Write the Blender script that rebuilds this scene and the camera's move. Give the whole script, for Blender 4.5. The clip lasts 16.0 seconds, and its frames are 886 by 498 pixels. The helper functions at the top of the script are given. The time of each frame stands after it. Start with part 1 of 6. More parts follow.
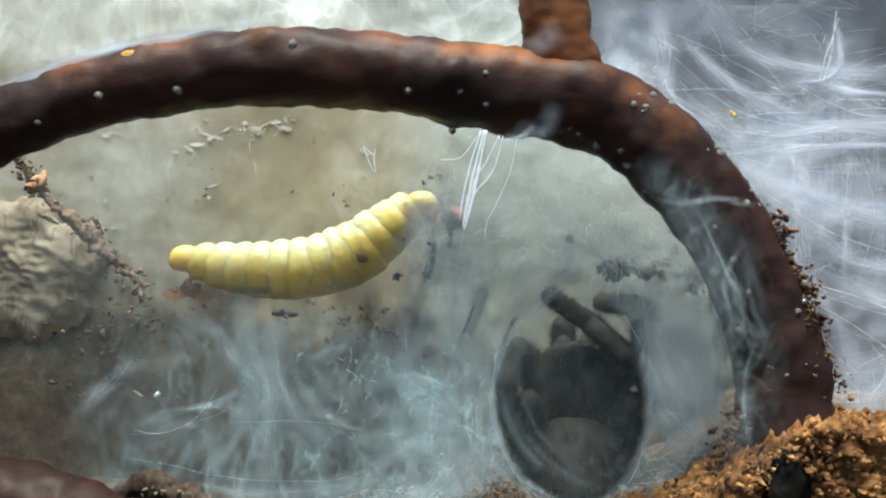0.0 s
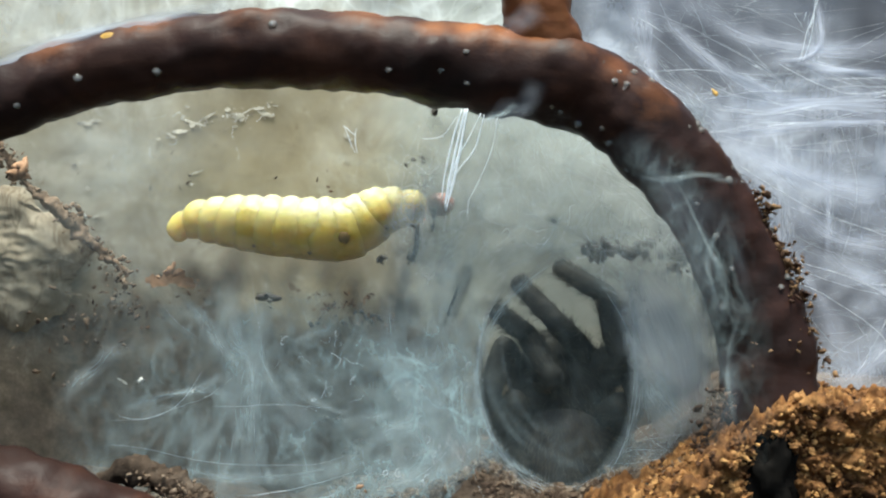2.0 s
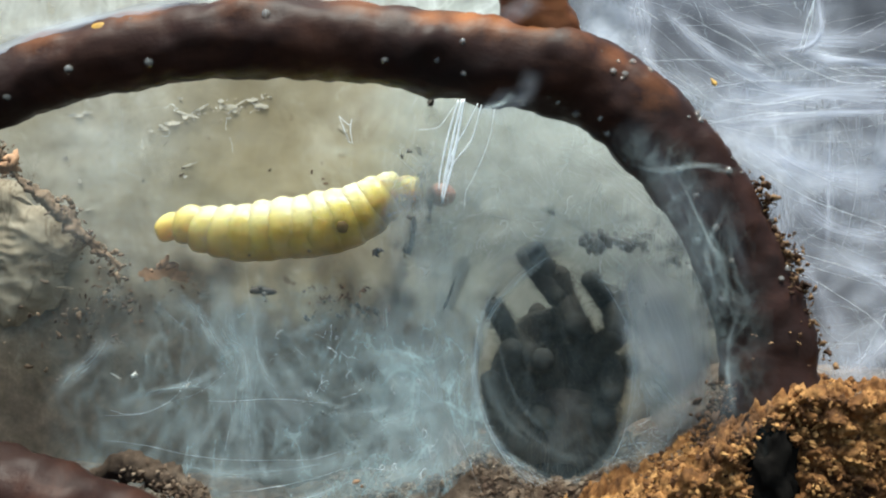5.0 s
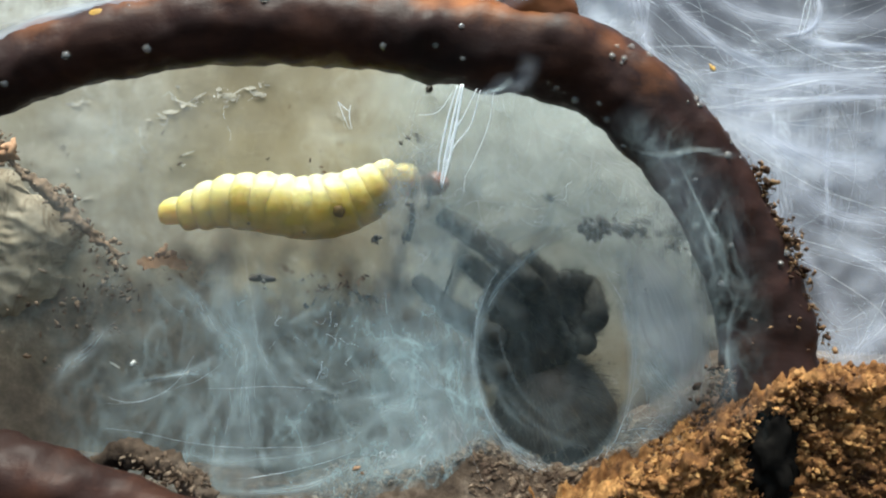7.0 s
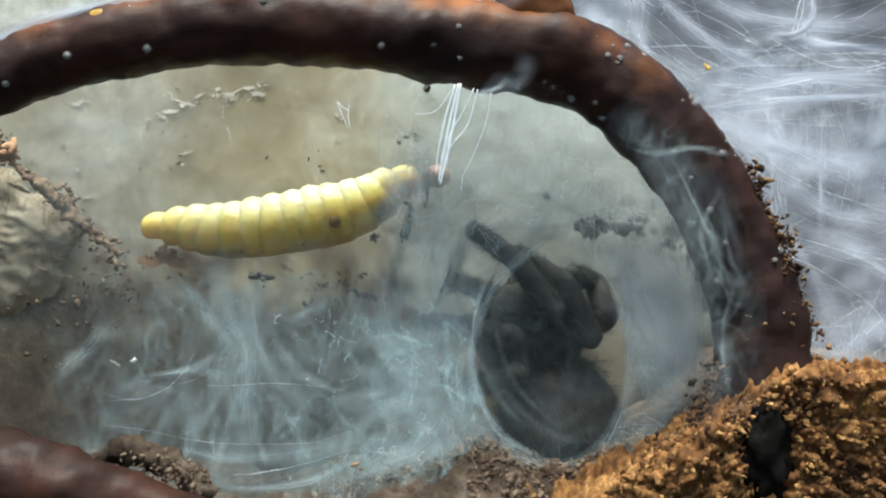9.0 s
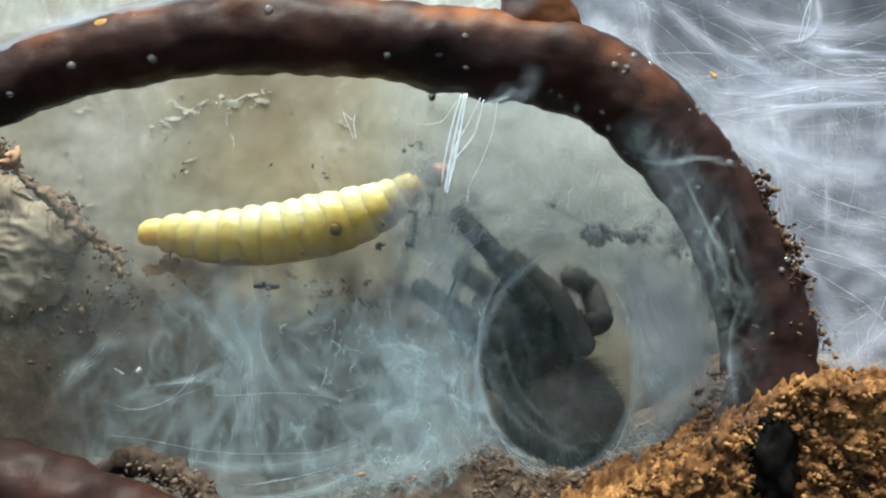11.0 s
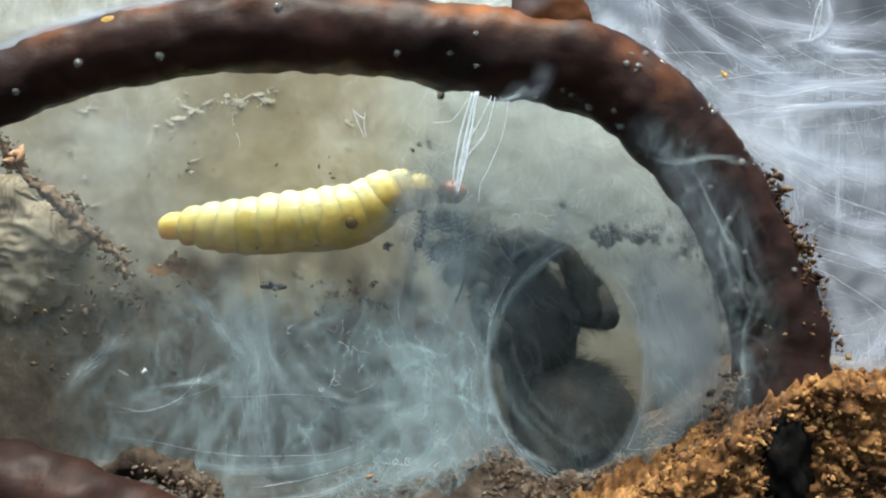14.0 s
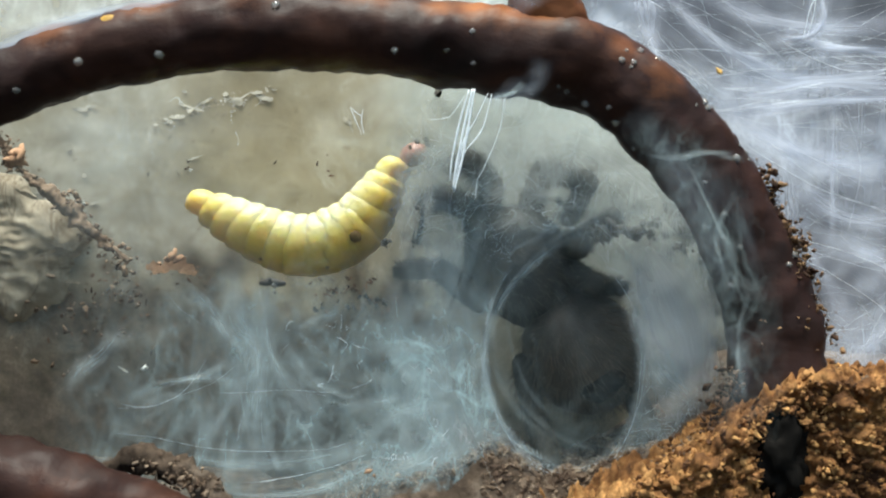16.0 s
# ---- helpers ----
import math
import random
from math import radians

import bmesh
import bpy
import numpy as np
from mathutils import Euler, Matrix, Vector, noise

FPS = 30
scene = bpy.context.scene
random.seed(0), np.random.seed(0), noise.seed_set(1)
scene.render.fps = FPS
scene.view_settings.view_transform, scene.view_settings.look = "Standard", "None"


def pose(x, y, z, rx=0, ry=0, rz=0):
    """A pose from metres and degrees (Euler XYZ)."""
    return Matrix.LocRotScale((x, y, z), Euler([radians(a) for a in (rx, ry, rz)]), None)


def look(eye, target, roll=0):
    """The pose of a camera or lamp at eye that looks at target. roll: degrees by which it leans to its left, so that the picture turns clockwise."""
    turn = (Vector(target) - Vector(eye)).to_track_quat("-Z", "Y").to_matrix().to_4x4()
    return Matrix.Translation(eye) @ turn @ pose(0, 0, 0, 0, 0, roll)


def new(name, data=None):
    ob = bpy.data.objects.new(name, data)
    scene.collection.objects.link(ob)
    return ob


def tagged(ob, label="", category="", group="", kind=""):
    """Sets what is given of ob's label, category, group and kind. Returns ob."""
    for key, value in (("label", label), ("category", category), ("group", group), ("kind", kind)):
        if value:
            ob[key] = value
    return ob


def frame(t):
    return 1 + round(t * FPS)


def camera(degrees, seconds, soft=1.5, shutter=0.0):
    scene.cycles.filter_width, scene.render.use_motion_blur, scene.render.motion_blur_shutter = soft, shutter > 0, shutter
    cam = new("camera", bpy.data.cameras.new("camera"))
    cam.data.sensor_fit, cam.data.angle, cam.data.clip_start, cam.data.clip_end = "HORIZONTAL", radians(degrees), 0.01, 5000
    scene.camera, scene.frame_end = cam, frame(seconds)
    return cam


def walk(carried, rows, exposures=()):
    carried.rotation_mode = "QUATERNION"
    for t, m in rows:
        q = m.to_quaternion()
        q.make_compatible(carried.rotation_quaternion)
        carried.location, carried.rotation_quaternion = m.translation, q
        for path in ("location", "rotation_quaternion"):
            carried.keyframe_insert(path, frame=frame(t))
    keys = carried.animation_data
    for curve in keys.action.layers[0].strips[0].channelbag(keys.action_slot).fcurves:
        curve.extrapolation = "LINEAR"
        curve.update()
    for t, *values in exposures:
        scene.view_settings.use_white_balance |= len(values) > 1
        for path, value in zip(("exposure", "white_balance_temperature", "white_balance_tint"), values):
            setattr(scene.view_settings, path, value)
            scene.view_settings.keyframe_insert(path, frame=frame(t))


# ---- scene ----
# All plan numbers below are millimetres: x to the right along the pane, y into the burrow, z up.
MM = 0.001
cam = camera(47, 16.0, soft=2.2)
PATH = [
    (0, (-1.537, -68.561, 2.175), (-1.464, -0.716, 2.947), 1.119),
    (0.5, (-1.394, -68.783, 2.196), (-1.358, -0.938, 2.936), 1.09),
    (1, (-1.455, -68.602, 1.62), (-1.272, -0.757, 2.474), 1.087),
    (1.5, (-1.183, -68.734, 1.698), (-1.057, -0.889, 2.467), 1.036),
    (2, (-0.824, -68.386, 0.654), (-0.293, -0.541, 1.647), 0.502),
    (2.5, (-1.097, -68.332, 0.474), (-0.265, -0.487, 1.358), 0.466),
    (3, (-0.832, -68.216, 0.493), (-0.034, -0.371, 1.223), 0.417),
    (3.5, (-1.153, -68.087, 0.68), (-0.244, -0.242, 1.279), 0.228),
    (4, (-0.938, -67.791, 0.638), (-0.043, 0.054, 1.355), 0.336),
    (6.5, (-1.11, -67.539, 0.512), (-0.051, 0.306, 0.754), 0.182),
    (7, (-1.204, -67.554, -0.1), (-0.02, 0.291, 0.209), 0.104),
    (7.5, (-1.404, -67.823, -0.346), (-0.183, 0.023, -0.063), 0.059),
    (8, (-1.554, -67.905, -0.089), (-0.231, -0.06, -0.004), 0.045),
    (8.5, (-1.217, -68.328, 0.373), (-0.027, -0.483, 0.393), 0.017),
    (9, (-1.314, -68.21, -0.281), (0.108, -0.364, 0.06), 0.013),
    (11.5, (-2.085, -68.009, 0.851), (-0.495, -0.164, 0.795), -0.125),
    (12, (-2.331, -68.243, 0.556), (-0.55, -0.398, 0.912), -0.119),
    (12.5, (-2.261, -68.322, 1.047), (-0.55, -0.476, 1.37), -0.198),
    (13, (-2.73, -67.773, 1.016), (-0.805, 0.073, 1.146), -0.276),
    (13.5, (-2.875, -67.666, 1.594), (-0.929, 0.179, 1.524), -0.053),
    (14, (-2.831, -67.361, 0.388), (-0.929, 0.485, 0.707), -0.029),
    (14.5, (-3.445, -67.491, 0.679), (-1.192, 0.355, 0.692), -0.139),
    (15, (-3.505, -67.71, 0.891), (-1.227, 0.135, 0.965), -0.121),
    (15.5, (-3.449, -67.813, 0.569), (-0.932, 0.033, 0.649), -0.127),
    (16, (-2.753, -67.903, 0.101), (-0.778, -0.058, 0.442), -0.233),
]
walk(cam, [(t, look(Vector(e) * MM, Vector(a) * MM, roll)) for t, e, a, roll in PATH],
     exposures=[(0, 0.78, 6550, 0), (16, 0.78, 6550, 0)])

# ---------- light ----------
world = bpy.data.worlds.new("room_light")
scene.world = world
world.use_nodes = True
wn = world.node_tree
sky = wn.nodes.new("ShaderNodeTexSky")
sky.sky_type = "NISHITA"
sky.sun_disc = False
sky.sun_elevation, sky.sun_rotation = radians(77), radians(193)
wn.links.new(sky.outputs[0], wn.nodes["Background"].inputs[0])
wn.nodes["Background"].inputs[1].default_value = 0.1
sun = new("sun", bpy.data.lights.new("sun", "SUN"))
sun.data.energy, sun.data.angle, sun.data.color = 5.0, radians(42), (1.0, 0.97, 0.93)
sun.matrix_world = look((-0.003, -0.0125, 0.06), (0, 0, 0))

# ---------- small helpers ----------
RND = random.Random(7)


def from_np(name, verts, faces, material, smooth=True):
    me = bpy.data.meshes.new(name)
    me.from_pydata([tuple(v) for v in (np.asarray(verts, float) * MM)], [], faces)
    me.materials.append(material)
    if smooth:
        me.polygons.foreach_set("use_smooth", [True] * len(me.polygons))
    me.update()
    return me


def part(name, mesh, parent=None, label=""):
    ob = new(name, mesh)
    if parent is not None:
        ob.parent = parent
    return tagged(ob, label) if label else ob


def spline(pts, n):
    """n points evenly spread along a smooth curve through pts (any dimension)."""
    p = np.array(pts, float)
    p = np.vstack([2 * p[0] - p[1], p, 2 * p[-1] - p[-2]])
    out = []
    for i in range(1, len(p) - 2):
        for s in np.linspace(0, 1, 24, endpoint=False):
            a, b, c, d = p[i - 1:i + 3]
            out.append(0.5 * (2 * b + (c - a) * s + (2 * a - 5 * b + 4 * c - d) * s * s + (3 * b - a - 3 * c + d) * s ** 3))
    out.append(p[-2])
    out = np.array(out)
    far = np.r_[0, np.cumsum(np.linalg.norm(np.diff(out[:, :3], axis=0), axis=1))]
    want = np.linspace(0, far[-1], n)
    return np.stack([np.interp(want, far, out[:, k]) for k in range(out.shape[1])], 1)


def frames_along(c):
    tang = np.gradient(c, axis=0)
    tang /= np.linalg.norm(tang, axis=1)[:, None] + 1e-9
    ref = np.array([0.0, -1.0, 0.02])
    side = np.cross(tang, ref)
    bad = np.linalg.norm(side, axis=1) < 0.1
    side[bad] = np.cross(tang[bad], (1.0, 0.0, 0.1))
    side /= np.linalg.norm(side, axis=1)[:, None]
    up = np.cross(side, tang)
    return tang, side, up


def tube(c, radii, sides=8, wobble=0.0, freq=1.0, seed=0.0, flat=1.0):
    """Vertices and faces of a capped tube along the points c."""
    c = np.asarray(c, float)
    _, side, up = frames_along(c)
    radii = np.broadcast_to(radii, (len(c),))
    verts, faces = [], []
    for i in range(len(c)):
        for k in range(sides):
            a = 2 * math.pi * k / sides
            way = side[i] * math.cos(a) + up[i] * math.sin(a) * flat
            r = radii[i]
            if wobble:
                q = Vector((c[i] + way * r) * freq) + Vector((seed, 0, 0))
                r *= 1 + wobble * (noise.noise(q) + 0.5 * noise.noise(q * 2.7))
            verts.append(c[i] + way * r)
    for i in range(len(c) - 1):
        for k in range(sides):
            a, b = i * sides + k, i * sides + (k + 1) % sides
            faces.append((a, b, b + sides, a + sides))
    n = len(verts)
    verts += [c[0], c[-1]]
    for k in range(sides):
        faces.append((n, (k + 1) % sides, k))
        faces.append((n + 1, (len(c) - 1) * sides + k, (len(c) - 1) * sides + (k + 1) % sides))
    return np.array(verts), faces


def join(pieces):
    verts, faces, off = [], [], 0
    for v, f in pieces:
        verts.append(v)
        faces += [tuple(i + off for i in q) for q in f]
        off += len(v)
    return np.vstack(verts), faces


def ball(centre, size, rings=8, sides=12, wobble=0.0, freq=1.0, seed=0.0, turn=None):
    verts, faces = [], []
    for i in range(rings + 1):
        th = math.pi * i / rings
        for k in range(sides):
            a = 2 * math.pi * k / sides
            v = np.array([math.sin(th) * math.cos(a), math.sin(th) * math.sin(a), math.cos(th)])
            if wobble:
                q = Vector(v * freq) + Vector((seed, seed * 0.7, 0))
                v = v * (1 + wobble * noise.noise(q) + 0.5 * wobble * noise.noise(q * 2.3))
            v = v * np.array(size)
            if turn is not None:
                v = np.array(turn @ Vector(v))
            verts.append(v + np.array(centre))
    for i in range(rings):
        for k in range(sides):
            a, b = i * sides + k, i * sides + (k + 1) % sides
            faces.append((a, a + sides, b + sides, b))
    return np.array(verts), faces


def grid(us, vs, fn):
    verts = [fn(u, v) for v in vs for u in us]
    n = len(us)
    faces = [(j * n + i, j * n + i + 1, (j + 1) * n + i + 1, (j + 1) * n + i) for j in range(len(vs) - 1) for i in range(n - 1)]
    return np.array(verts), faces


def step01(a, b, v):
    s = min(1.0, max(0.0, (v - a) / (b - a)))
    return s * s * (3 - 2 * s)


def nz(x, y, z=0.0, s=1.0):
    return noise.noise(Vector((x * s, y * s, z * s)))


# ---------- materials ----------
class Mat:
    """A short way to lay out a node material."""

    def __init__(self, name):
        self.m = bpy.data.materials.new(name)
        self.m.use_nodes = True
        self.t = self.m.node_tree
        self.b = self.t.nodes["Principled BSDF"]
        self.out = self.t.nodes["Material Output"]
        self.co = self.t.nodes.new("ShaderNodeTexCoord").outputs["Object"]

    def put(self, socket, value):
        if hasattr(value, "is_linked"):
            self.t.links.new(value, socket)
        else:
            socket.default_value = value

    def noise(self, scale, detail=4, rough=0.6, distort=0.0, stretch=None, turn=None, co=None):
        src = co or self.co
        if stretch or turn:
            mp = self.t.nodes.new("ShaderNodeMapping")
            mp.inputs["Scale"].default_value = stretch or (1, 1, 1)
            mp.inputs["Rotation"].default_value = turn or (0, 0, 0)
            self.t.links.new(src, mp.inputs[0])
            src = mp.outputs[0]
        n = self.t.nodes.new("ShaderNodeTexNoise")
        n.inputs["Scale"].default_value, n.inputs["Detail"].default_value = scale, detail
        n.inputs["Roughness"].default_value, n.inputs["Distortion"].default_value = rough, distort
        self.t.links.new(src, n.inputs["Vector"])
        return n.outputs["Fac"]

    def ramp(self, fac, *stops):
        r = self.t.nodes.new("ShaderNodeValToRGB")
        while len(r.color_ramp.elements) < len(stops):
            r.color_ramp.elements.new(0.5)
        for e, (p, c) in zip(r.color_ramp.elements, stops):
            e.position = p
            e.color = (*c, 1) if hasattr(c, "__len__") else (c, c, c, 1)
        self.put(r.inputs[0], fac)
        return r.outputs[0]

    def math(self, op, a, b=0.0, c=0.0, clamp=False):
        n = self.t.nodes.new("ShaderNodeMath")
        n.operation, n.use_clamp = op, clamp
        for k, v in enumerate((a, b, c)):
            self.put(n.inputs[k], v)
        return n.outputs[0]

    def mix(self, fac, a, b, mode="MIX"):
        n = self.t.nodes.new("ShaderNodeMix")
        n.data_type, n.blend_type = "RGBA", mode
        self.put(n.inputs["Factor"], fac)
        for sock, v in ((n.inputs[6], a), (n.inputs[7], b)):
            self.put(sock, (*v, 1) if isinstance(v, tuple) else v)
        return n.outputs[2]

    def split(self, axis):
        n = self.t.nodes.new("ShaderNodeSeparateXYZ")
        self.t.links.new(self.co, n.inputs[0])
        return n.outputs[axis]

    def attr(self, name):
        n = self.t.nodes.new("ShaderNodeAttribute")
        n.attribute_name = name
        return n.outputs["Fac"]

    def bump(self, height, strength, far):
        n = self.t.nodes.new("ShaderNodeBump")
        n.inputs["Strength"].default_value, n.inputs["Distance"].default_value = strength, far
        self.t.links.new(height, n.inputs["Height"])
        self.t.links.new(n.outputs[0], self.b.inputs["Normal"])

    def base(self, colour, rough, spec=0.5):
        self.put(self.b.inputs["Base Color"], (*colour, 1) if isinstance(colour, tuple) else colour)
        self.put(self.b.inputs["Roughness"], rough)
        self.put(self.b.inputs["Specular IOR Level"], spec)
        return self

    def fibre_normal(self, *shaders):
        """Loose fibres catch light from above as much as from the front: their mean facing is tilted up from the sheet's."""
        n = self.t.nodes.new("ShaderNodeCombineXYZ")
        for k, v in enumerate((0.0, -0.85, 0.53)):
            n.inputs[k].default_value = v
        for s in shaders:
            self.t.links.new(n.outputs[0], s.inputs["Normal"])

    def random(self):
        return self.t.nodes.new("ShaderNodeNewGeometry").outputs["Random Per Island"]


def bark_material():
    m = Mat("wet_bark")
    big = m.noise(110, 4, 0.6, 0.5)
    grain = m.noise(900, 5, 0.65)
    streak = m.noise(420, 4, 0.6, 0.3, (0.25, 1, 1))
    col = m.ramp(big, (0.28, (0.017, 0.011, 0.01)), (0.52, (0.031, 0.014, 0.011)), (0.8, (0.085, 0.032, 0.017)))
    col = m.mix(m.ramp(grain, (0.5, 0.0), (0.8, 0.4)), col, (0.016, 0.01, 0.009))
    col = m.mix(m.ramp(streak, (0.55, 0.0), (0.78, 0.4)), col, (0.1, 0.046, 0.032))
    # Orange mask: amber bark, plus light painted on the branch's upper edge.
    amber_lit = m.math("ADD", m.attr("amber_lit"), m.math("MULTIPLY", m.math("SUBTRACT", m.math("ADD", streak, m.math("MULTIPLY", grain, 1.3)), 1.15), 0.6), clamp=True)
    col = m.mix(m.math("MULTIPLY", amber_lit, m.ramp(m.attr("amber_lit"), (0.0, 0.0), (0.2, 1.0))), col, m.ramp(grain, (0.3, (0.36, 0.13, 0.035)), (0.7, (0.18, 0.055, 0.018))))
    m.base(col, m.ramp(grain, (0.3, 0.4), (0.7, 0.6)), 0.16)
    m.bump(m.math("ADD", grain, streak), 0.16, 0.0004)
    return m.m


def soil_wall_material():
    m = Mat("silk_lined_soil")
    big, mid = m.noise(55, 4, 0.6, 0.6), m.noise(210, 5, 0.7, 0.5)
    fine, dots = m.noise(900, 5, 0.7), m.noise(520, 3, 0.6)
    pale = m.ramp(big, (0.34, (0.3, 0.255, 0.16)), (0.5, (0.41, 0.375, 0.28)), (0.66, (0.55, 0.525, 0.44)))
    pale = m.mix(m.ramp(mid, (0.5, 0.0), (0.72, 0.55)), pale, (0.3, 0.25, 0.15))
    pale = m.mix(m.ramp(mid, (0.28, 0.5), (0.42, 0.0)), pale, (0.74, 0.73, 0.66))
    pale = m.mix(m.ramp(fine, (0.4, 0.0), (0.8, 0.4)), pale, (0.28, 0.24, 0.16))
    pale = m.mix(m.ramp(dots, (0.68, 0.0), (0.73, 0.75)), pale, (0.12, 0.09, 0.06))
    earth = m.ramp(fine, (0.35, (0.035, 0.027, 0.02)), (0.55, (0.085, 0.065, 0.048)), (0.8, (0.19, 0.15, 0.11)))
    earth = m.mix(m.ramp(mid, (0.45, 0.0), (0.7, 0.6)), earth, (0.12, 0.1, 0.075))
    pale = m.mix(m.math("MULTIPLY", m.attr("stain"), m.ramp(mid, (0.3, 0.5), (0.7, 1.0))), pale, (0.37, 0.315, 0.2))
    pale = m.mix(m.attr("lining"), pale, m.ramp(mid, (0.3, (0.34, 0.375, 0.34)), (0.7, (0.42, 0.455, 0.41))))
    cover = m.math("ADD", m.attr("bare"), m.math("MULTIPLY", m.math("SUBTRACT", mid, 0.5), 0.9), clamp=True)
    m.base(m.mix(cover, pale, earth), 0.8, 0.25)
    m.bump(fine, 0.16, 0.0004)
    return m.m


def crumb_material(name, dark, mid, light):
    m = Mat(name)
    fine = m.noise(1500, 4, 0.7)
    col = m.ramp(m.random(), (0.0, dark), (0.45, mid), (1.0, light))
    col = m.mix(m.ramp(fine, (0.4, 0.0), (0.75, 0.7)), col, dark)
    m.base(col, 0.85, 0.2)
    m.bump(fine, 0.6, 0.0003)
    return m.m


def silk_material(name, tint=(0.86, 0.9, 0.94), cells=260, fibres=1.0, lo=0.25, cloud=130, turns=(0.5, -0.9, 1.35), long=0.14):
    """Felted silk: clear between the fibres, white where they lie thick; the thickness is the mesh's own."""
    m = Mat(name)
    warp = m.t.nodes.new("ShaderNodeTexNoise")
    warp.inputs["Scale"].default_value, warp.inputs["Detail"].default_value = 180, 3
    m.t.links.new(m.co, warp.inputs["Vector"])
    bent = m.t.nodes.new("ShaderNodeVectorMath")
    bent.operation = "MULTIPLY_ADD"
    bent.inputs[1].default_value = (0.006, 0.006, 0.006)
    m.t.links.new(warp.outputs["Color"], bent.inputs[0])
    m.t.links.new(m.co, bent.inputs[2])
    lines = None
    for k, scale in enumerate((cells, cells * 2.3)):
        vor = m.t.nodes.new("ShaderNodeTexVoronoi")
        vor.feature = "DISTANCE_TO_EDGE"
        vor.inputs["Scale"].default_value = scale
        m.t.links.new(bent.outputs[0], vor.inputs["Vector"])
        line = m.ramp(vor.outputs["Distance"], (0.0, 0.9 - 0.3 * k), (0.05, 0.3), (0.2, 0.0))
        lines = line if lines is None else m.math("MAXIMUM", lines, line)
    for turn in turns:
        n = m.noise(420, 3, 0.55, 0.5, (1, 1, long), (0, turn, 0))
        ridge = m.math("ABSOLUTE", m.math("SUBTRACT", n, 0.5))
        line = m.ramp(ridge, (0.0, 0.8), (0.025, 0.12), (0.08, 0.0))
        lines = m.math("MAXIMUM", lines, line)
    patch = m.ramp(m.noise(cloud, 5, 0.62, 1.0), (0.33, lo), (0.5, 0.8), (0.7, 1.5))
    a = m.math("MULTIPLY", m.attr("thickness"), patch)
    a = m.math("MULTIPLY", a, m.math("ADD", m.math("MULTIPLY", lines, fibres), 0.7), clamp=True)
    t = m.t.nodes
    clear = t.new("ShaderNodeBsdfTransparent")
    dif, trl = t.new("ShaderNodeBsdfDiffuse"), t.new("ShaderNodeBsdfTranslucent")
    dif.inputs[0].default_value = trl.inputs[0].default_value = (*tint, 1)
    m.fibre_normal(dif, trl)
    both, whole = t.new("ShaderNodeMixShader"), t.new("ShaderNodeMixShader")
    both.inputs[0].default_value = 0.45
    m.t.links.new(dif.outputs[0], both.inputs[1])
    m.t.links.new(trl.outputs[0], both.inputs[2])
    m.t.links.new(a, whole.inputs[0])
    m.t.links.new(clear.outputs[0], whole.inputs[1])
    m.t.links.new(both.outputs[0], whole.inputs[2])
    m.t.links.new(whole.outputs[0], m.out.inputs[0])
    return m.m


def band_material(name, tint, lo=0.25, hi=1.7, comb=1.0):
    """Silk combed one way: fibres run along the band."""
    m = Mat(name)
    mix = m.t.nodes.new("ShaderNodeCombineXYZ")
    m.t.links.new(m.attr("across"), mix.inputs[0])
    m.t.links.new(m.attr("along"), mix.inputs[1])
    fib = m.noise(4.5, 4, 0.65, 0.4, (1, 0.16, 1), None, mix.outputs[0])
    fine = m.noise(14, 2, 0.6, 0.2, (1, 0.06, 1), None, mix.outputs[0])
    a = m.math("MULTIPLY", m.attr("thickness"), m.ramp(fib, (0.3, lo), (0.5, (lo + hi) / 2.3), (0.72, hi)))
    a = m.math("MULTIPLY", a, m.ramp(fine, (0.35, 1 - 0.4 * comb), (0.65, 1 + 0.3 * comb)), clamp=True)
    t = m.t.nodes
    clear, dif, trl = t.new("ShaderNodeBsdfTransparent"), t.new("ShaderNodeBsdfDiffuse"), t.new("ShaderNodeBsdfTranslucent")
    dif.inputs[0].default_value = trl.inputs[0].default_value = (*tint, 1)
    m.fibre_normal(dif, trl)
    both, whole = t.new("ShaderNodeMixShader"), t.new("ShaderNodeMixShader")
    both.inputs[0].default_value = 0.45
    for src, dst in ((dif.outputs[0], both.inputs[1]), (trl.outputs[0], both.inputs[2]), (a, whole.inputs[0]), (clear.outputs[0], whole.inputs[1]), (both.outputs[0], whole.inputs[2]), (whole.outputs[0], m.out.inputs[0])):
        m.t.links.new(src, dst)
    return m.m


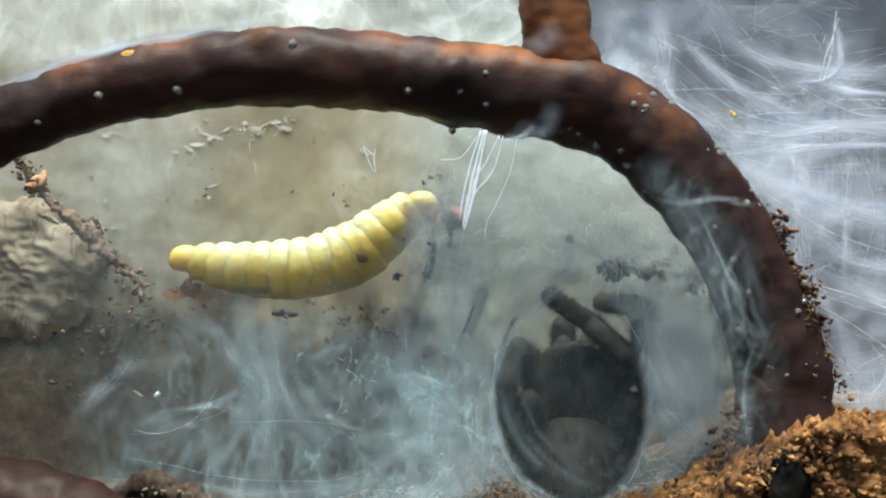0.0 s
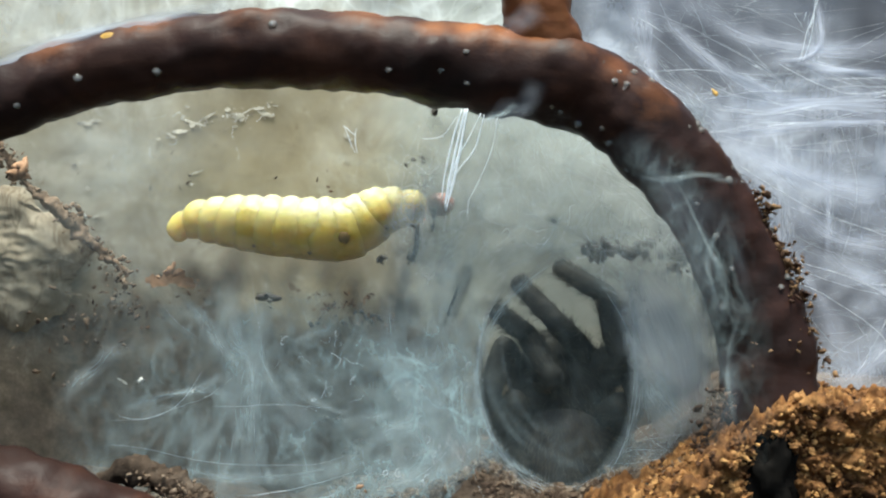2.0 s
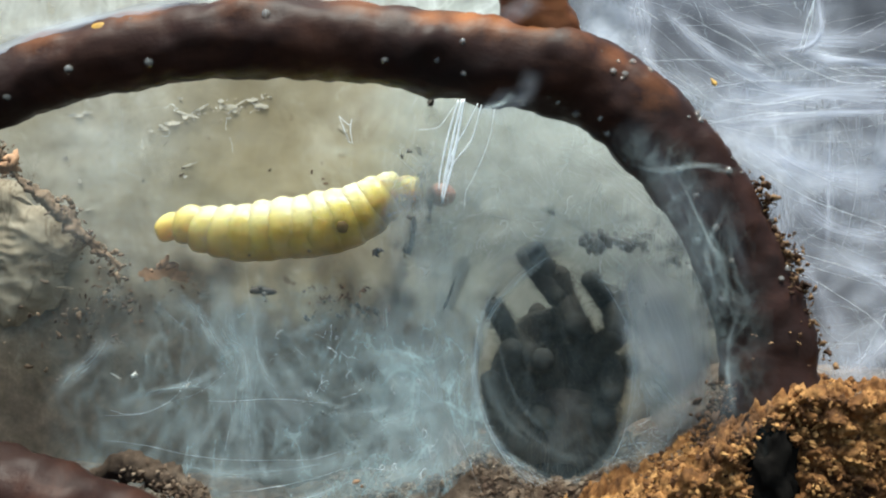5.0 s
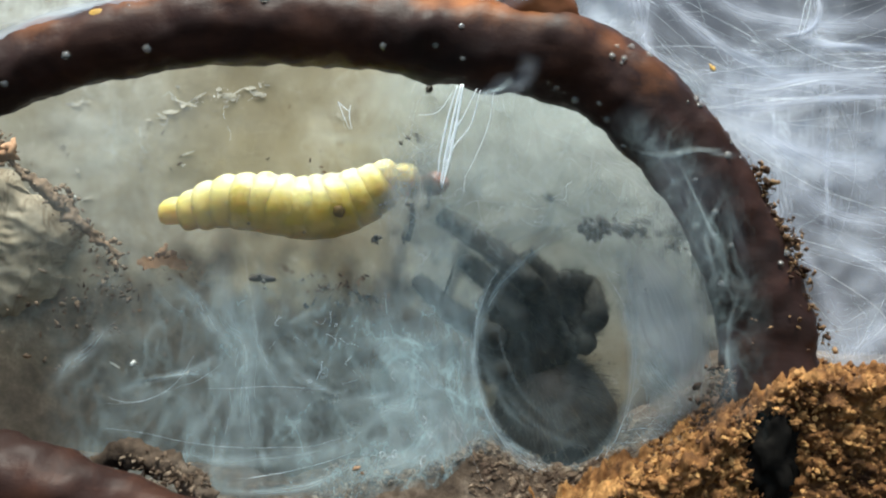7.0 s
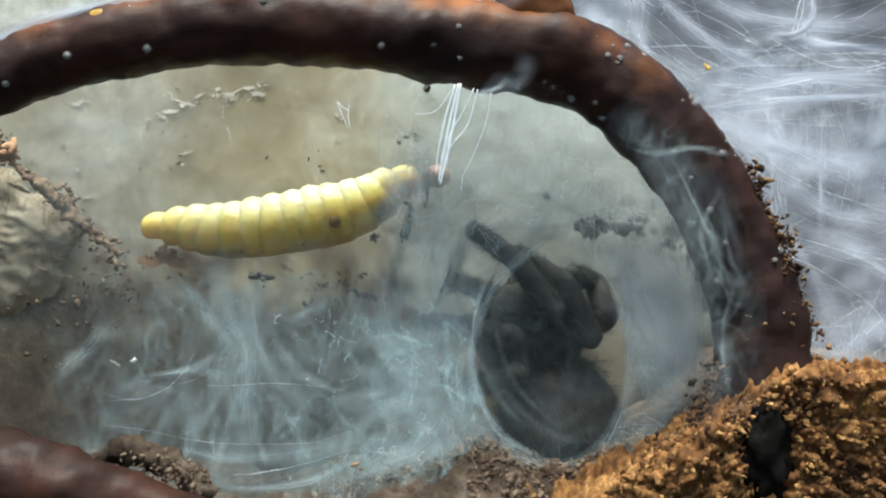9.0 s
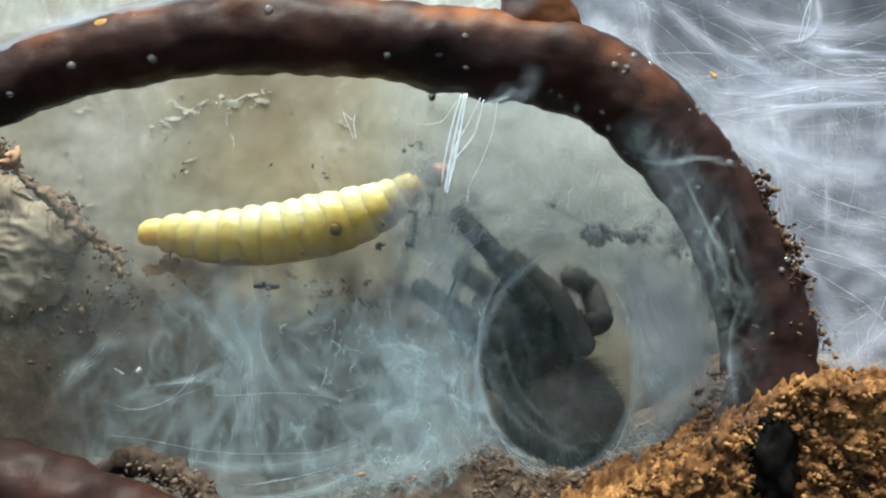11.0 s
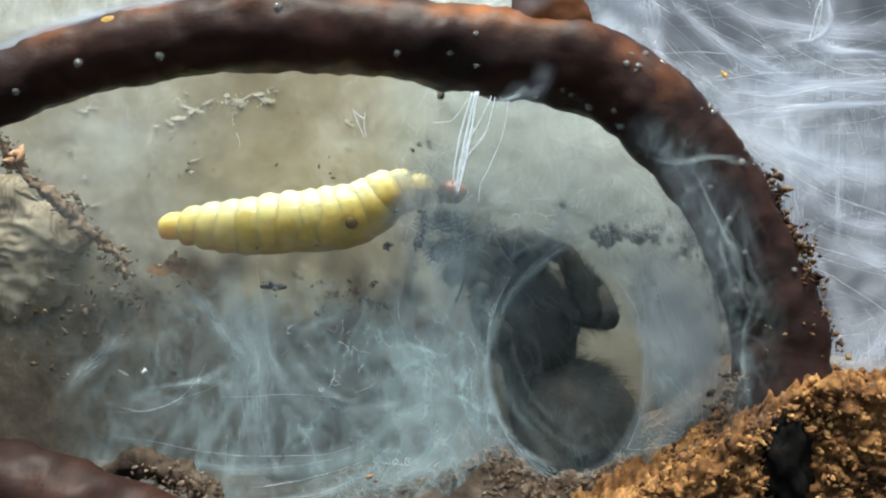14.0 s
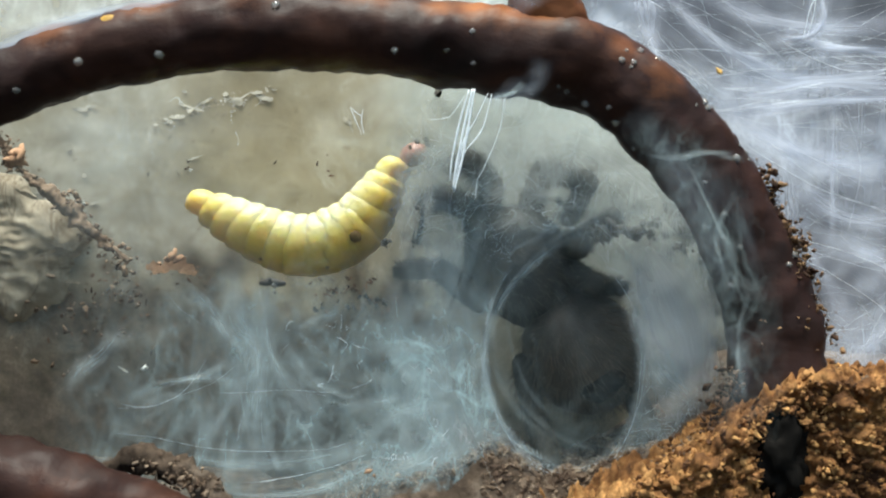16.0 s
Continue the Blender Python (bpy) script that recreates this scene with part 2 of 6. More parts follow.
def wisp_material(name, tint, scale=150, floor=0.1, stretch=(1, 1, 0.62), wide=1.0):
    """Thin smoky silk: swirling ridges of three sizes, clear between them."""
    m = Mat(name)
    total = floor
    for k, (s, w, d) in enumerate(((1.0, 1.0, 1.8), (2.1, 0.8, 1.5), (4.6, 0.45, 1.0))):
        n = m.noise(scale * s, 3, 0.5, d, stretch, (0, 0.5 - 0.7 * k, 0))
        ridge = m.ramp(m.math("ABSOLUTE", m.math("SUBTRACT", n, 0.5)), (0.0, 1.0), (0.018 * wide, 0.5), (0.075 * wide, 0.0))
        total = m.math("MULTIPLY_ADD", ridge, w, total)
    total = m.math("MULTIPLY", total, m.ramp(m.noise(scale * 0.5, 3, 0.6, 0.6), (0.32, 0.35), (0.68, 1.5)))
    a = m.math("MULTIPLY", m.attr("thickness"), total, clamp=True)
    t = m.t.nodes
    clear, dif, trl = t.new("ShaderNodeBsdfTransparent"), t.new("ShaderNodeBsdfDiffuse"), t.new("ShaderNodeBsdfTranslucent")
    dif.inputs[0].default_value = trl.inputs[0].default_value = (*tint, 1)
    m.fibre_normal(dif, trl)
    both, whole = t.new("ShaderNodeMixShader"), t.new("ShaderNodeMixShader")
    both.inputs[0].default_value = 0.45
    for src, dst in ((dif.outputs[0], both.inputs[1]), (trl.outputs[0], both.inputs[2]), (a, whole.inputs[0]), (clear.outputs[0], whole.inputs[1]), (both.outputs[0], whole.inputs[2]), (whole.outputs[0], m.out.inputs[0])):
        m.t.links.new(src, dst)
    return m.m


def thread_material(name, tint, clear):
    m = Mat(name)
    m.base(tint, 0.45, 0.5)
    m.b.inputs["Alpha"].default_value = 1 - clear
    return m.m


def larva_material():
    m = Mat("larva_skin")
    info = m.t.nodes.new("ShaderNodeObjectInfo")
    move = m.t.nodes.new("ShaderNodeVectorMath")
    m.t.links.new(m.co, move.inputs[0])
    m.t.links.new(info.outputs["Random"], move.inputs[1])
    co = move.outputs[0]
    blot = m.noise(170, 4, 0.55, 0.3, co=co)
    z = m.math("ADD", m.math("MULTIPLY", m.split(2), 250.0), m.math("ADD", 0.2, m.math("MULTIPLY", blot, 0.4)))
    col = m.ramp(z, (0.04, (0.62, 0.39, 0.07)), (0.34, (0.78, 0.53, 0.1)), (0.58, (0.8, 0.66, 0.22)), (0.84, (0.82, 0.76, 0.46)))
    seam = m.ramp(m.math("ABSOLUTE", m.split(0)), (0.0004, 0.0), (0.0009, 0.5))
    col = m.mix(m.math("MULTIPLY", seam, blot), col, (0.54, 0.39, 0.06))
    col = m.mix(m.ramp(m.noise(330, 4, 0.6, 0.2, co=co), (0.52, 0.0), (0.68, 0.3)), col, (0.72, 0.64, 0.34))
    col = m.mix(m.ramp(m.noise(800, 3, 0.6, co=co), (0.56, 0.0), (0.72, 0.4)), col, (0.42, 0.3, 0.05))
    m.base(col, m.ramp(blot, (0.3, 0.28), (0.7, 0.5)), 0.45)
    m.b.inputs["Subsurface Weight"].default_value = 0.8
    m.b.inputs["Subsurface Radius"].default_value = (1.0, 0.8, 0.25)
    m.b.inputs["Subsurface Scale"].default_value = 0.002
    m.bump(m.noise(700, 4, 0.6, co=co), 0.45, 0.0004)
    return m.m


def plain(name, colour, rough=0.6, spec=0.4, vary=0.35, scale=900):
    m = Mat(name)
    n = m.noise(scale, 4, 0.65)
    dark = tuple(c * (1 - vary) for c in colour)
    light = tuple(min(1, c * (1 + vary)) for c in colour)
    m.base(m.ramp(n, (0.3, dark), (0.7, light)), rough, spec)
    m.bump(n, 0.3, 0.0002)
    return m.m


def coir_material(name, dark, mid, light):
    m = Mat(name)
    big, fine = m.noise(230, 4, 0.7), m.noise(1300, 5, 0.7)
    col = m.ramp(big, (0.34, dark), (0.5, mid), (0.66, light))
    col = m.mix(m.ramp(fine, (0.4, 0.0), (0.7, 0.75)), col, dark)
    m.base(col, 0.9, 0.15)
    m.bump(fine, 0.8, 0.0004)
    return m.m


def paper_material():
    m = Mat("papery_husk")
    big, fine = m.noise(190, 5, 0.7, 1.2), m.noise(900, 4, 0.7)
    vein = m.noise(300, 4, 0.6, 1.5, (1, 1, 0.25), (0, 0.8, 0))
    col = m.ramp(big, (0.32, (0.17, 0.135, 0.09)), (0.48, (0.29, 0.245, 0.175)), (0.66, (0.44, 0.39, 0.3)))
    col = m.mix(m.ramp(vein, (0.48, 0.0), (0.52, 0.6), (0.56, 0.0)), col, (0.14, 0.1, 0.06))
    col = m.mix(m.ramp(fine, (0.45, 0.0), (0.8, 0.5)), col, (0.16, 0.12, 0.08))
    m.base(col, 0.8, 0.2)
    m.bump(m.math("ADD", vein, big), 0.22, 0.0005)
    return m.m


def water_material():
    m = Mat("water_bead")
    m.base((0.8, 0.78, 0.74), 0.08, 0.6)
    m.b.inputs["Transmission Weight"].default_value = 0.82
    m.b.inputs["IOR"].default_value = 1.33
    return m.m


BARK = bark_material()
COIR_MASS = coir_material("coir_mass", (0.04, 0.019, 0.01), (0.25, 0.115, 0.042), (0.56, 0.3, 0.11))
EARTH = coir_material("earth_mass", (0.04, 0.028, 0.02), (0.12, 0.085, 0.06), (0.26, 0.2, 0.15))
WALL = soil_wall_material()
COIR = crumb_material("coir_crumbs", (0.055, 0.025, 0.012), (0.27, 0.125, 0.045), (0.58, 0.32, 0.12))
SOIL = crumb_material("soil_crumbs", (0.07, 0.045, 0.03), (0.2, 0.14, 0.095), (0.4, 0.32, 0.23))
BARK_DIRT = crumb_material("bark_dirt", (0.035, 0.018, 0.012), (0.11, 0.06, 0.035), (0.3, 0.18, 0.09))
SPECKS = crumb_material("wall_specks", (0.25, 0.21, 0.15), (0.48, 0.43, 0.34), (0.7, 0.68, 0.6))
HUSK_DIRT = crumb_material("husk_dirt", (0.09, 0.058, 0.04), (0.2, 0.14, 0.095), (0.32, 0.24, 0.17))
HUMUS = crumb_material("humus_crumbs", (0.03, 0.017, 0.012), (0.09, 0.05, 0.03), (0.22, 0.13, 0.08))
SILK = silk_material("silk_felt", (0.82, 0.88, 0.89))
HAZE = silk_material("silk_haze", (0.7, 0.83, 0.84), 200, 0.25, 0.6, 90)
WISP = wisp_material("silk_wisps", (0.58, 0.74, 0.76))
WISP_SOFT = wisp_material("silk_bloom", (0.82, 0.86, 0.85), 80, 0.3, (1, 1, 0.8), 2.6)
WISP_LONG = wisp_material("silk_sheets", (0.75, 0.82, 0.95), 95, 0.1, (0.45, 1, 1.3))
FILM = band_material("silk_film", (0.6, 0.67, 0.78), 0.7, 1.3, 0.5)
BAND = band_material("silk_band", (0.68, 0.8, 0.82), 0.4, 1.45, 0.45)
BAND_BLUE = band_material("silk_curtain_band", (0.74, 0.78, 0.9), 0.5, 1.4, 0.35)
SILK_SHEET = band_material("silk_sheet", (0.8, 0.82, 0.81), 0.85, 1.15, 0.12)
SILK_FOLD = band_material("silk_fold", (0.82, 0.8, 0.72), 1.0, 1.4, 0.2)
SILK_LOOSE = silk_material("silk_loose", (0.82, 0.87, 0.98), 90, 0.9, 0.15, 70, (1.2, 1.75, 0.9), 0.04)
THREAD = thread_material("silk_thread", (0.75, 0.82, 0.87), 0.0)
THREAD_WHITE = thread_material("silk_bundle", (0.85, 0.9, 0.94), 0.0)
SKIN = larva_material()
HEAD = plain("larva_head", (0.3, 0.12, 0.08), 0.35, 0.5)
GREYBITS = plain("grey_frass", (0.13, 0.125, 0.115), 0.8, 0.2)
FRASS = plain("frass", (0.1, 0.09, 0.08), 0.8, 0.2)
SPOT = plain("larva_spot", (0.2, 0.12, 0.035), 0.6, 0.3)
SPIDER = plain("spider_cuticle", (0.034, 0.034, 0.029), 0.8, 0.3, 0.6, 380)
FUR = plain("spider_fur", (0.06, 0.052, 0.043), 0.6, 0.3)
HAIR = plain("spider_bristle", (0.1, 0.082, 0.055), 0.5, 0.4)
PAPER = paper_material()
FOLD = plain("husk_fold", (0.2, 0.14, 0.095), 0.85, 0.2, 0.6, 700)
WOUND = plain("yellow_wood", (0.46, 0.27, 0.06), 0.6, 0.2, 0.45, 500)
WATER = water_material()
GREY = plain("grey_plastic", (0.1, 0.105, 0.125), 0.6, 0.4, 0.15, 60)
FLAKE = plain("pale_flake", (0.52, 0.49, 0.41), 0.7, 0.3, 0.3, 500)
PATCH = plain("black_bristles", (0.006, 0.006, 0.006), 0.9, 0.1)
PIT_BLACK = plain("pit_black", (0.009, 0.008, 0.007), 0.9, 0.04, 0.6, 500)
ORANGE = plain("orange_crumb", (0.42, 0.25, 0.15), 0.8, 0.2)
WHITE = plain("white_speck", (0.75, 0.74, 0.68), 0.6, 0.3)

# ---------- enclosure and ground ----------


def box(lo, hi):
    (a, b, c), (d, e, f) = lo, hi
    v = [(a, b, c), (d, b, c), (d, e, c), (a, e, c), (a, b, f), (d, b, f), (d, e, f), (a, e, f)]
    return np.array(v, float), [(0, 3, 2, 1), (4, 5, 6, 7), (0, 1, 5, 4), (1, 2, 6, 5), (2, 3, 7, 6), (3, 0, 4, 7)]


def enclosure():
    for name, lo, hi in (("wall_back", (-62, 46, -32), (62, 48, 45)), ("wall_west", (-64, -6, -32), (-62, 48, 45)),
                         ("wall_east", (62, -6, -32), (64, 48, 45)), ("floor", (-64, -6, -34), (64, 48, -32))):
        v, f = box(lo, hi)
        tagged(part(name, from_np(name, v, f, GREY, False)), "dark grey plastic panel of the small enclosure", "enclosure panel", kind="structure")


GX = [-62, -40, -26, -20, -14, -6, 0, 3, 6, 9, 12, 15.7, 19.4, 22.4, 30, 62]
GZ = [-16, -16, -16.5, -17, -18, -17, -15.5, -13.8, -15.3, -16.3, -14.9, -12.9, -10.2, -8, -8.5, -9]


def ground_height(x, y):
    h = float(np.interp(x, GX, GZ))
    if x < 11:
        h -= 5 * (1 - step01(1.0, 5.5, y)) * step01(11, 8, x)
    return h + 0.9 * nz(x, y, 1, 0.22) + 0.5 * nz(x, y, 5, 0.7) - (max(0.0, y - 16) * 0.12)


def rough(x, y, z):
    """Crumbling of the coir: rounded lumps and deep creases at three sizes."""
    q = Vector((x, y, z))
    r = 0.0
    for s, w in ((0.55, 1.3), (1.25, 1.1), (2.7, 0.7)):
        r += w * (2.4 * abs(noise.noise(q * s)) - 0.4)
    return r


def ground():
    xs, ys = np.linspace(-62, 62, 190), np.linspace(-0.8, 46, 80)
    v, f = grid(xs, ys, lambda x, y: (x, y, ground_height(x, y)))
    n = len(v)
    low = np.array([(x, -0.8, -32) for x in xs])
    f += [(i, n + i, n + i + 1, i + 1) for i in range(len(xs) - 1)]
    tagged(part("ground", from_np("ground", np.vstack([v, low]), f, EARTH)), "brown crumbly coir soil filling the enclosure", "soil", kind="structure")


def coir_heap():
    """The loose coir pressed against the pane: a crumbling face that turns over into the top of the heap."""
    xs, ss = np.arange(6.8, 36, 0.14), np.arange(0, 19, 0.14)

    def at(x, s):
        top = ground_height(x, 6) - 5.0 * step01(9.5, 6.5, x)
        if s < 12:
            p, n = np.array([x, -3.6, top - 12 + s]), np.array([0, -1, 0.25])
        else:
            p, n = np.array([x, -3.6 + (s - 12), ground_height(x, 6) * 0.5 + top * 0.5]), np.array([0, -0.35, 1])
        pit = math.exp(-((p[0] - 21.0) / 1.6) ** 2 - ((p[2] + 13) / 3.2) ** 2) if s < 14 else 0.0
        return p + n * (0.5 * rough(*p) - 0.05) + np.array([0, 2.4, 0]) * pit

    v, f = grid(xs, ss, at)
    tagged(part("coir_heap", from_np("coir_heap", v, f, COIR_MASS)), "spongy orange brown coir heaped against the branch foot", "coir", kind="stuff")


def chunk(c, r, rnd, long=1.6):
    turn = Euler((rnd.uniform(0, 6), rnd.uniform(0, 6), rnd.uniform(0, 6))).to_matrix()
    return ball(c, (r * rnd.uniform(0.6, 1.0), r * rnd.uniform(0.5, 0.9), r * rnd.uniform(0.9, long)), 5, 7, 0.9, 1.9, rnd.uniform(0, 90), turn)


def crumbs(name, material, label, n, xr, yr, size, seed, front=0.0, smooth=False):
    rnd = random.Random(seed)
    out = []
    for _ in range(n):
        x, r = rnd.uniform(*xr), rnd.uniform(*size) * rnd.choice((0.6, 1, 1, 1.4))
        if rnd.random() < front:
            top = ground_height(x, 6) - 5.0 * step01(9.5, 6.5, x)
            z = top - rnd.uniform(-0.3, 12)
            if math.hypot((x - 21.0) / 1.6, (z + 13) / 3.0) < 1:
                continue
            out.append(chunk((x, -3.65 - 0.5 * rough(x, -3.6, z) + rnd.uniform(-0.1, 0.3), z), r, rnd))
        else:
            y = rnd.uniform(*yr)
            out.append(chunk((x, y, ground_height(x, y) + r * rnd.uniform(-0.2, 0.6)), r, rnd))
    v, f = join(out)
    return tagged(part(name, from_np(name, v, f, material, smooth)), label, "soil crumbs", kind="stuff")


def bark_chip():
    # Black lump added to colour in the shade of a cavity in the coir.
    v, f = ball((20.9, -2.9, -13.2), (1.7, 1.0, 2.6), 26, 34, 0.75, 2.3, 8)
    tagged(part("bark_chip", from_np("bark_chip", v, f, PIT_BLACK)), "black lump standing in for the shade in a coir pit", "bark chip")


MOUTH = (9.33, -7.86)


def wall_y(x, z):
    return 15.2 + 0.6 * nz(x, z, 3, 0.07) + 0.08 * nz(x, z, 9, 0.5)


def burrow_wall():
    xs, zs = np.linspace(-55, 28, 230), np.linspace(-30, 34, 180)
    v, f = grid(xs, zs, lambda x, z: (x, wall_y(x, z), z))
    edge = np.interp(v[:, 2], [-15, 0.5, 6.5, 11.3, 14.2, 17.5, 30], [26.5, 24, 20.9, 16.8, 12.4, 9.4, 8.5])
    f = [q for q in f if all(v[i][0] < edge[i] + 0.8 * nz(v[i][2], 1, 1, 0.6) for i in q)]
    me = from_np("burrow_wall", v, f, WALL)
    bare = []
    for x, y, z in v:
        b = 0.5 + (-1.8 - z) / 6 + 0.7 * nz(x, z, 2, 0.2) + 0.5 * nz(x, z, 8, 0.6) - 0.015 * (x + 10)
        b = max(b, 1.3 - math.hypot((x + 33) / 12, (z + 8) / 8) + 0.4 * nz(x, z, 7, 0.4))
        b = max(b, 0.12 * step01(-4, 8, x) + 0.15 * nz(x, z, 11, 0.3))
        b = max(b, 0.5 * step01(1.25, 0.8, math.hypot((x - MOUTH[0]) / 6.5, (z - MOUTH[1]) / 9.5)) + 0.3 * nz(x, z, 13, 0.5) - 0.05)
        b -= (max(0.0, b - 0.3) * step01(1.5, 0.9, math.hypot((x - MOUTH[0]) / 6.5, (z - MOUTH[1]) / 9.5)))
        bare.append(min(0.92, max(0.0, b)))
    lining = [0.85 * step01(-7, 2, x + 2.5 * nz(x, z, 17, 0.25)) * step01(-9, -3, z) for x, y, z in v]
    me.attributes.new("lining", "FLOAT", "POINT").data.foreach_set("value", lining)
    stain = [0.9 * math.exp(-((x + 13) / 11) ** 2 - ((z - 8) / 4.5) ** 2) for x, y, z in v]
    me.attributes.new("stain", "FLOAT", "POINT").data.foreach_set("value", stain)
    at = me.attributes.new("bare", "FLOAT", "POINT")
    at.data.foreach_set("value", bare)
    tagged(part("burrow_wall", me), "pale beige soil wall of the burrow lined with silk", "burrow wall", kind="structure")


enclosure()
ground()
coir_heap()
bark_chip()
burrow_wall()

# ---------- the arched branch ----------


def branch():
    root = tagged(new("branch"), "wet reddish brown arched branch standing in the soil", "branch")
    way = [(-39.13, 0, 7.45), (-33.97, 0, 9.52), (-29.53, 0, 11.4), (-25.08, 0, 13.03), (-19.5, 0, 14.26), (-13.91, 0, 14.96), (-7.16, 0, 14.88), (-1.52, 0, 14.27), (2.63, 0, 13.69), (6.78, 0, 13.18), (10.19, 0, 11.95), (13.61, 0, 9.31), (17.17, 0.5, 5.39), (20.01, 1, 0.44), (21.56, 1, -3.79), (22.03, 1, -7.64), (22.53, 1, -12.25), (22.92, 1, -17.64)]
    rad = [2.5, 2.45, 2.4, 2.4, 2.5, 2.6, 2.6, 2.75, 3.0, 2.9, 2.9, 2.95, 2.9, 2.9, 3.1, 3.2, 3.5, 3.8]
    c = spline([(*p, r) for p, r in zip(way, rad)], 230)
    v, f = tube(c[:, :3], c[:, 3], 40, 0.1, 0.55, 3.0)
    ring = np.repeat(c[:, :3], 40, axis=0)
    for p, h, w in (((-1.09, -2.6, 14.34), 0.75, 1.0), ((-13.18, -1.6, 16.33), 0.6, 0.9), ((7.95, -2.4, 14.06), 0.7, 1.6), ((7.01, -2.6, 12.93), -0.45, 0.6), ((5.03, -2.4, 13.32), 0.35, 1.8), ((12.26, -1, 11.59), 0.3, 1.5)):
        near = np.exp(-((v[:len(ring)] - np.array(p)) ** 2).sum(1) / w ** 2)
        out = v[:len(ring)] - ring
        v[:len(ring)] += out / np.linalg.norm(out, axis=1)[:, None] * (h * near)[:, None]
    stem = from_np("stem", v, f, BARK)
    # Real amber patches, and orange along the top that paints its light.
    amber_lit = np.zeros(len(v))
    for p, w, a in (((1.42, -1.6, 16.15), 1.35, 1.0), ((3.62, -1.8, 15.97), 1.4, 1.0), ((5.82, -1.8, 15.54), 1.3, 0.9), ((-0.97, -1.8, 15.87), 1.1, 0.8), ((8.37, -2, 14.63), 1.3, 0.42), ((10.62, -1.8, 13.29), 1.3, 0.35), ((13.27, -1.5, 11.14), 1.6, 0.5), ((-5.63, -0.5, 17.21), 2.0, 0.45),
                    ((-13.07, -0.5, 17.16), 2.0, 0.45), ((-20.03, -0.8, 16.49), 1.8, 0.45), ((-26.35, -0.6, 14.65), 1.8, 0.45), ((17.03, 0, 8), 1.6, 0.45)):
        amber_lit = np.maximum(amber_lit, a * np.exp(-((v - np.array(p)) ** 2).sum(1) / w ** 2))
    stem.attributes.new("amber_lit", "FLOAT", "POINT").data.foreach_set("value", amber_lit)
    part("stem", stem, root)
    t = spline([(*p, r) for p, r in (( (7.03, 0.5, 13.16), 2.6), ( (6.48, 0, 15.52), 2.5), ( (5.8, -0.3, 18.45), 2.3), ( (5.21, -0.5, 22.52), 2.1))], 50)
    v, f = tube(t[:, :3], t[:, 3], 28, 0.14, 0.6, 9.0)
    twig = from_np("side_twig", v, f, BARK)
    twig.attributes.new("amber_lit", "FLOAT", "POINT").data.foreach_set("value", [0.45] * len(v))
    part("side_twig", twig, root, "short cut orange brown side twig")
    v, f = ball((-21.9, -1.45, 14.9), (1.7, 0.6, 0.75), 14, 22, 0.3, 1.6, 4)
    part("wound", from_np("wound", v, f, WOUND), root, "yellow patch of bare wood")
    v, f = ball((0, 0, 0), (0.36, 0.36, 0.36), 10, 14, 0.1, 1.2, 1)
    bead = from_np("droplet", v, f, WATER)
    tang, side, up = frames_along(c[:, :3])
    rnd = random.Random(5)
    for n in range(75):
        i = rnd.randrange(15, 200) if n < 25 else rnd.randrange(118, 185)
        a = rnd.uniform(0.15, math.pi - 0.15)
        w = side[i] * math.cos(a) + up[i] * math.sin(a)
        ob = part("droplet", bead, root)
        s = rnd.uniform(0.35, 0.9)
        ob.location = Vector(c[i, :3] + w * c[i, 3] * 0.97) * MM
        ob.scale = (s, s, s)
    return root


branch()


def low_root():
    root = tagged(new("fallen_twig"), "blurred red brown twig lying on the soil", "twig")
    c = spline([(*p, r) for p, r in (((-35.85, -2, -13.02), 2.6), ((-28.68, -2, -14.31), 2.8), ((-24.36, -2, -15.41), 2.6), ((-19.44, -1.5, -17.01), 2.2), ((-13.69, -1, -19.2), 2))], 60)
    v, f = tube(c[:, :3], c[:, 3], 26, 0.15, 0.5, 21.0)
    part("stem", from_np("stem", v, f, BARK), root)
    c = spline([(*p, r) for p, r in (((-24.21, 2, -15), 0.5), ((-22.11, 2, -13.85), 0.9), ((-19.81, 2, -14.17), 1.0), ((-17.7, 2, -15.22), 0.9), ((-15.58, 2, -16.96), 0.8))], 50)
    v, f = tube(c[:, :3], c[:, 3], 20, 0.5, 1.1, 2.0)
    part("bark_strip", from_np("bark_strip", v, f, EARTH), root, "crumbling strip of pale bark")


low_root()

# ---------- larva ----------
LARVA_Y = 8.8
SEGS = 14
LARVA_R = [0.95, 1.4, 1.7, 1.9, 2.05, 2.15, 2.22, 2.26, 2.26, 2.2, 2.06, 1.85, 1.55, 1.2]
LARVA_KEYS = []


def larva_at(t, pts):
    LARVA_KEYS.append((t, pts))


larva_at(0.0, [(-21.85, 2.06), (-19.62, 1.71), (-15.74, 1.19), (-11.46, 1.44), (-8.05, 2.67), (-5.52, 4.74), (-3.4, 6.15), (-0.56, 5.43)])
larva_at(0.5, [(-20.1, 2.51), (-18.97, 3.7), (-16.6, 3.83), (-12.71, 3.0), (-9.27, 2.93), (-6.7, 3.76), (-4.59, 5.69), (-0.45, 5.34)])
larva_at(1.0, [(-20.52, 3.04), (-17.73, 2.92), (-13.45, 3.35), (-10.01, 3.11), (-7.45, 3.46), (-5.12, 5.06), (-3.2, 5.82), (-0.48, 5.23)])
larva_at(1.5, [(-21.21, 2.9), (-18.84, 2.81), (-15.4, 2.66), (-11.97, 2.85), (-8.97, 3.64), (-6.41, 4.54), (-3.85, 5.93), (-0.27, 5.3)])
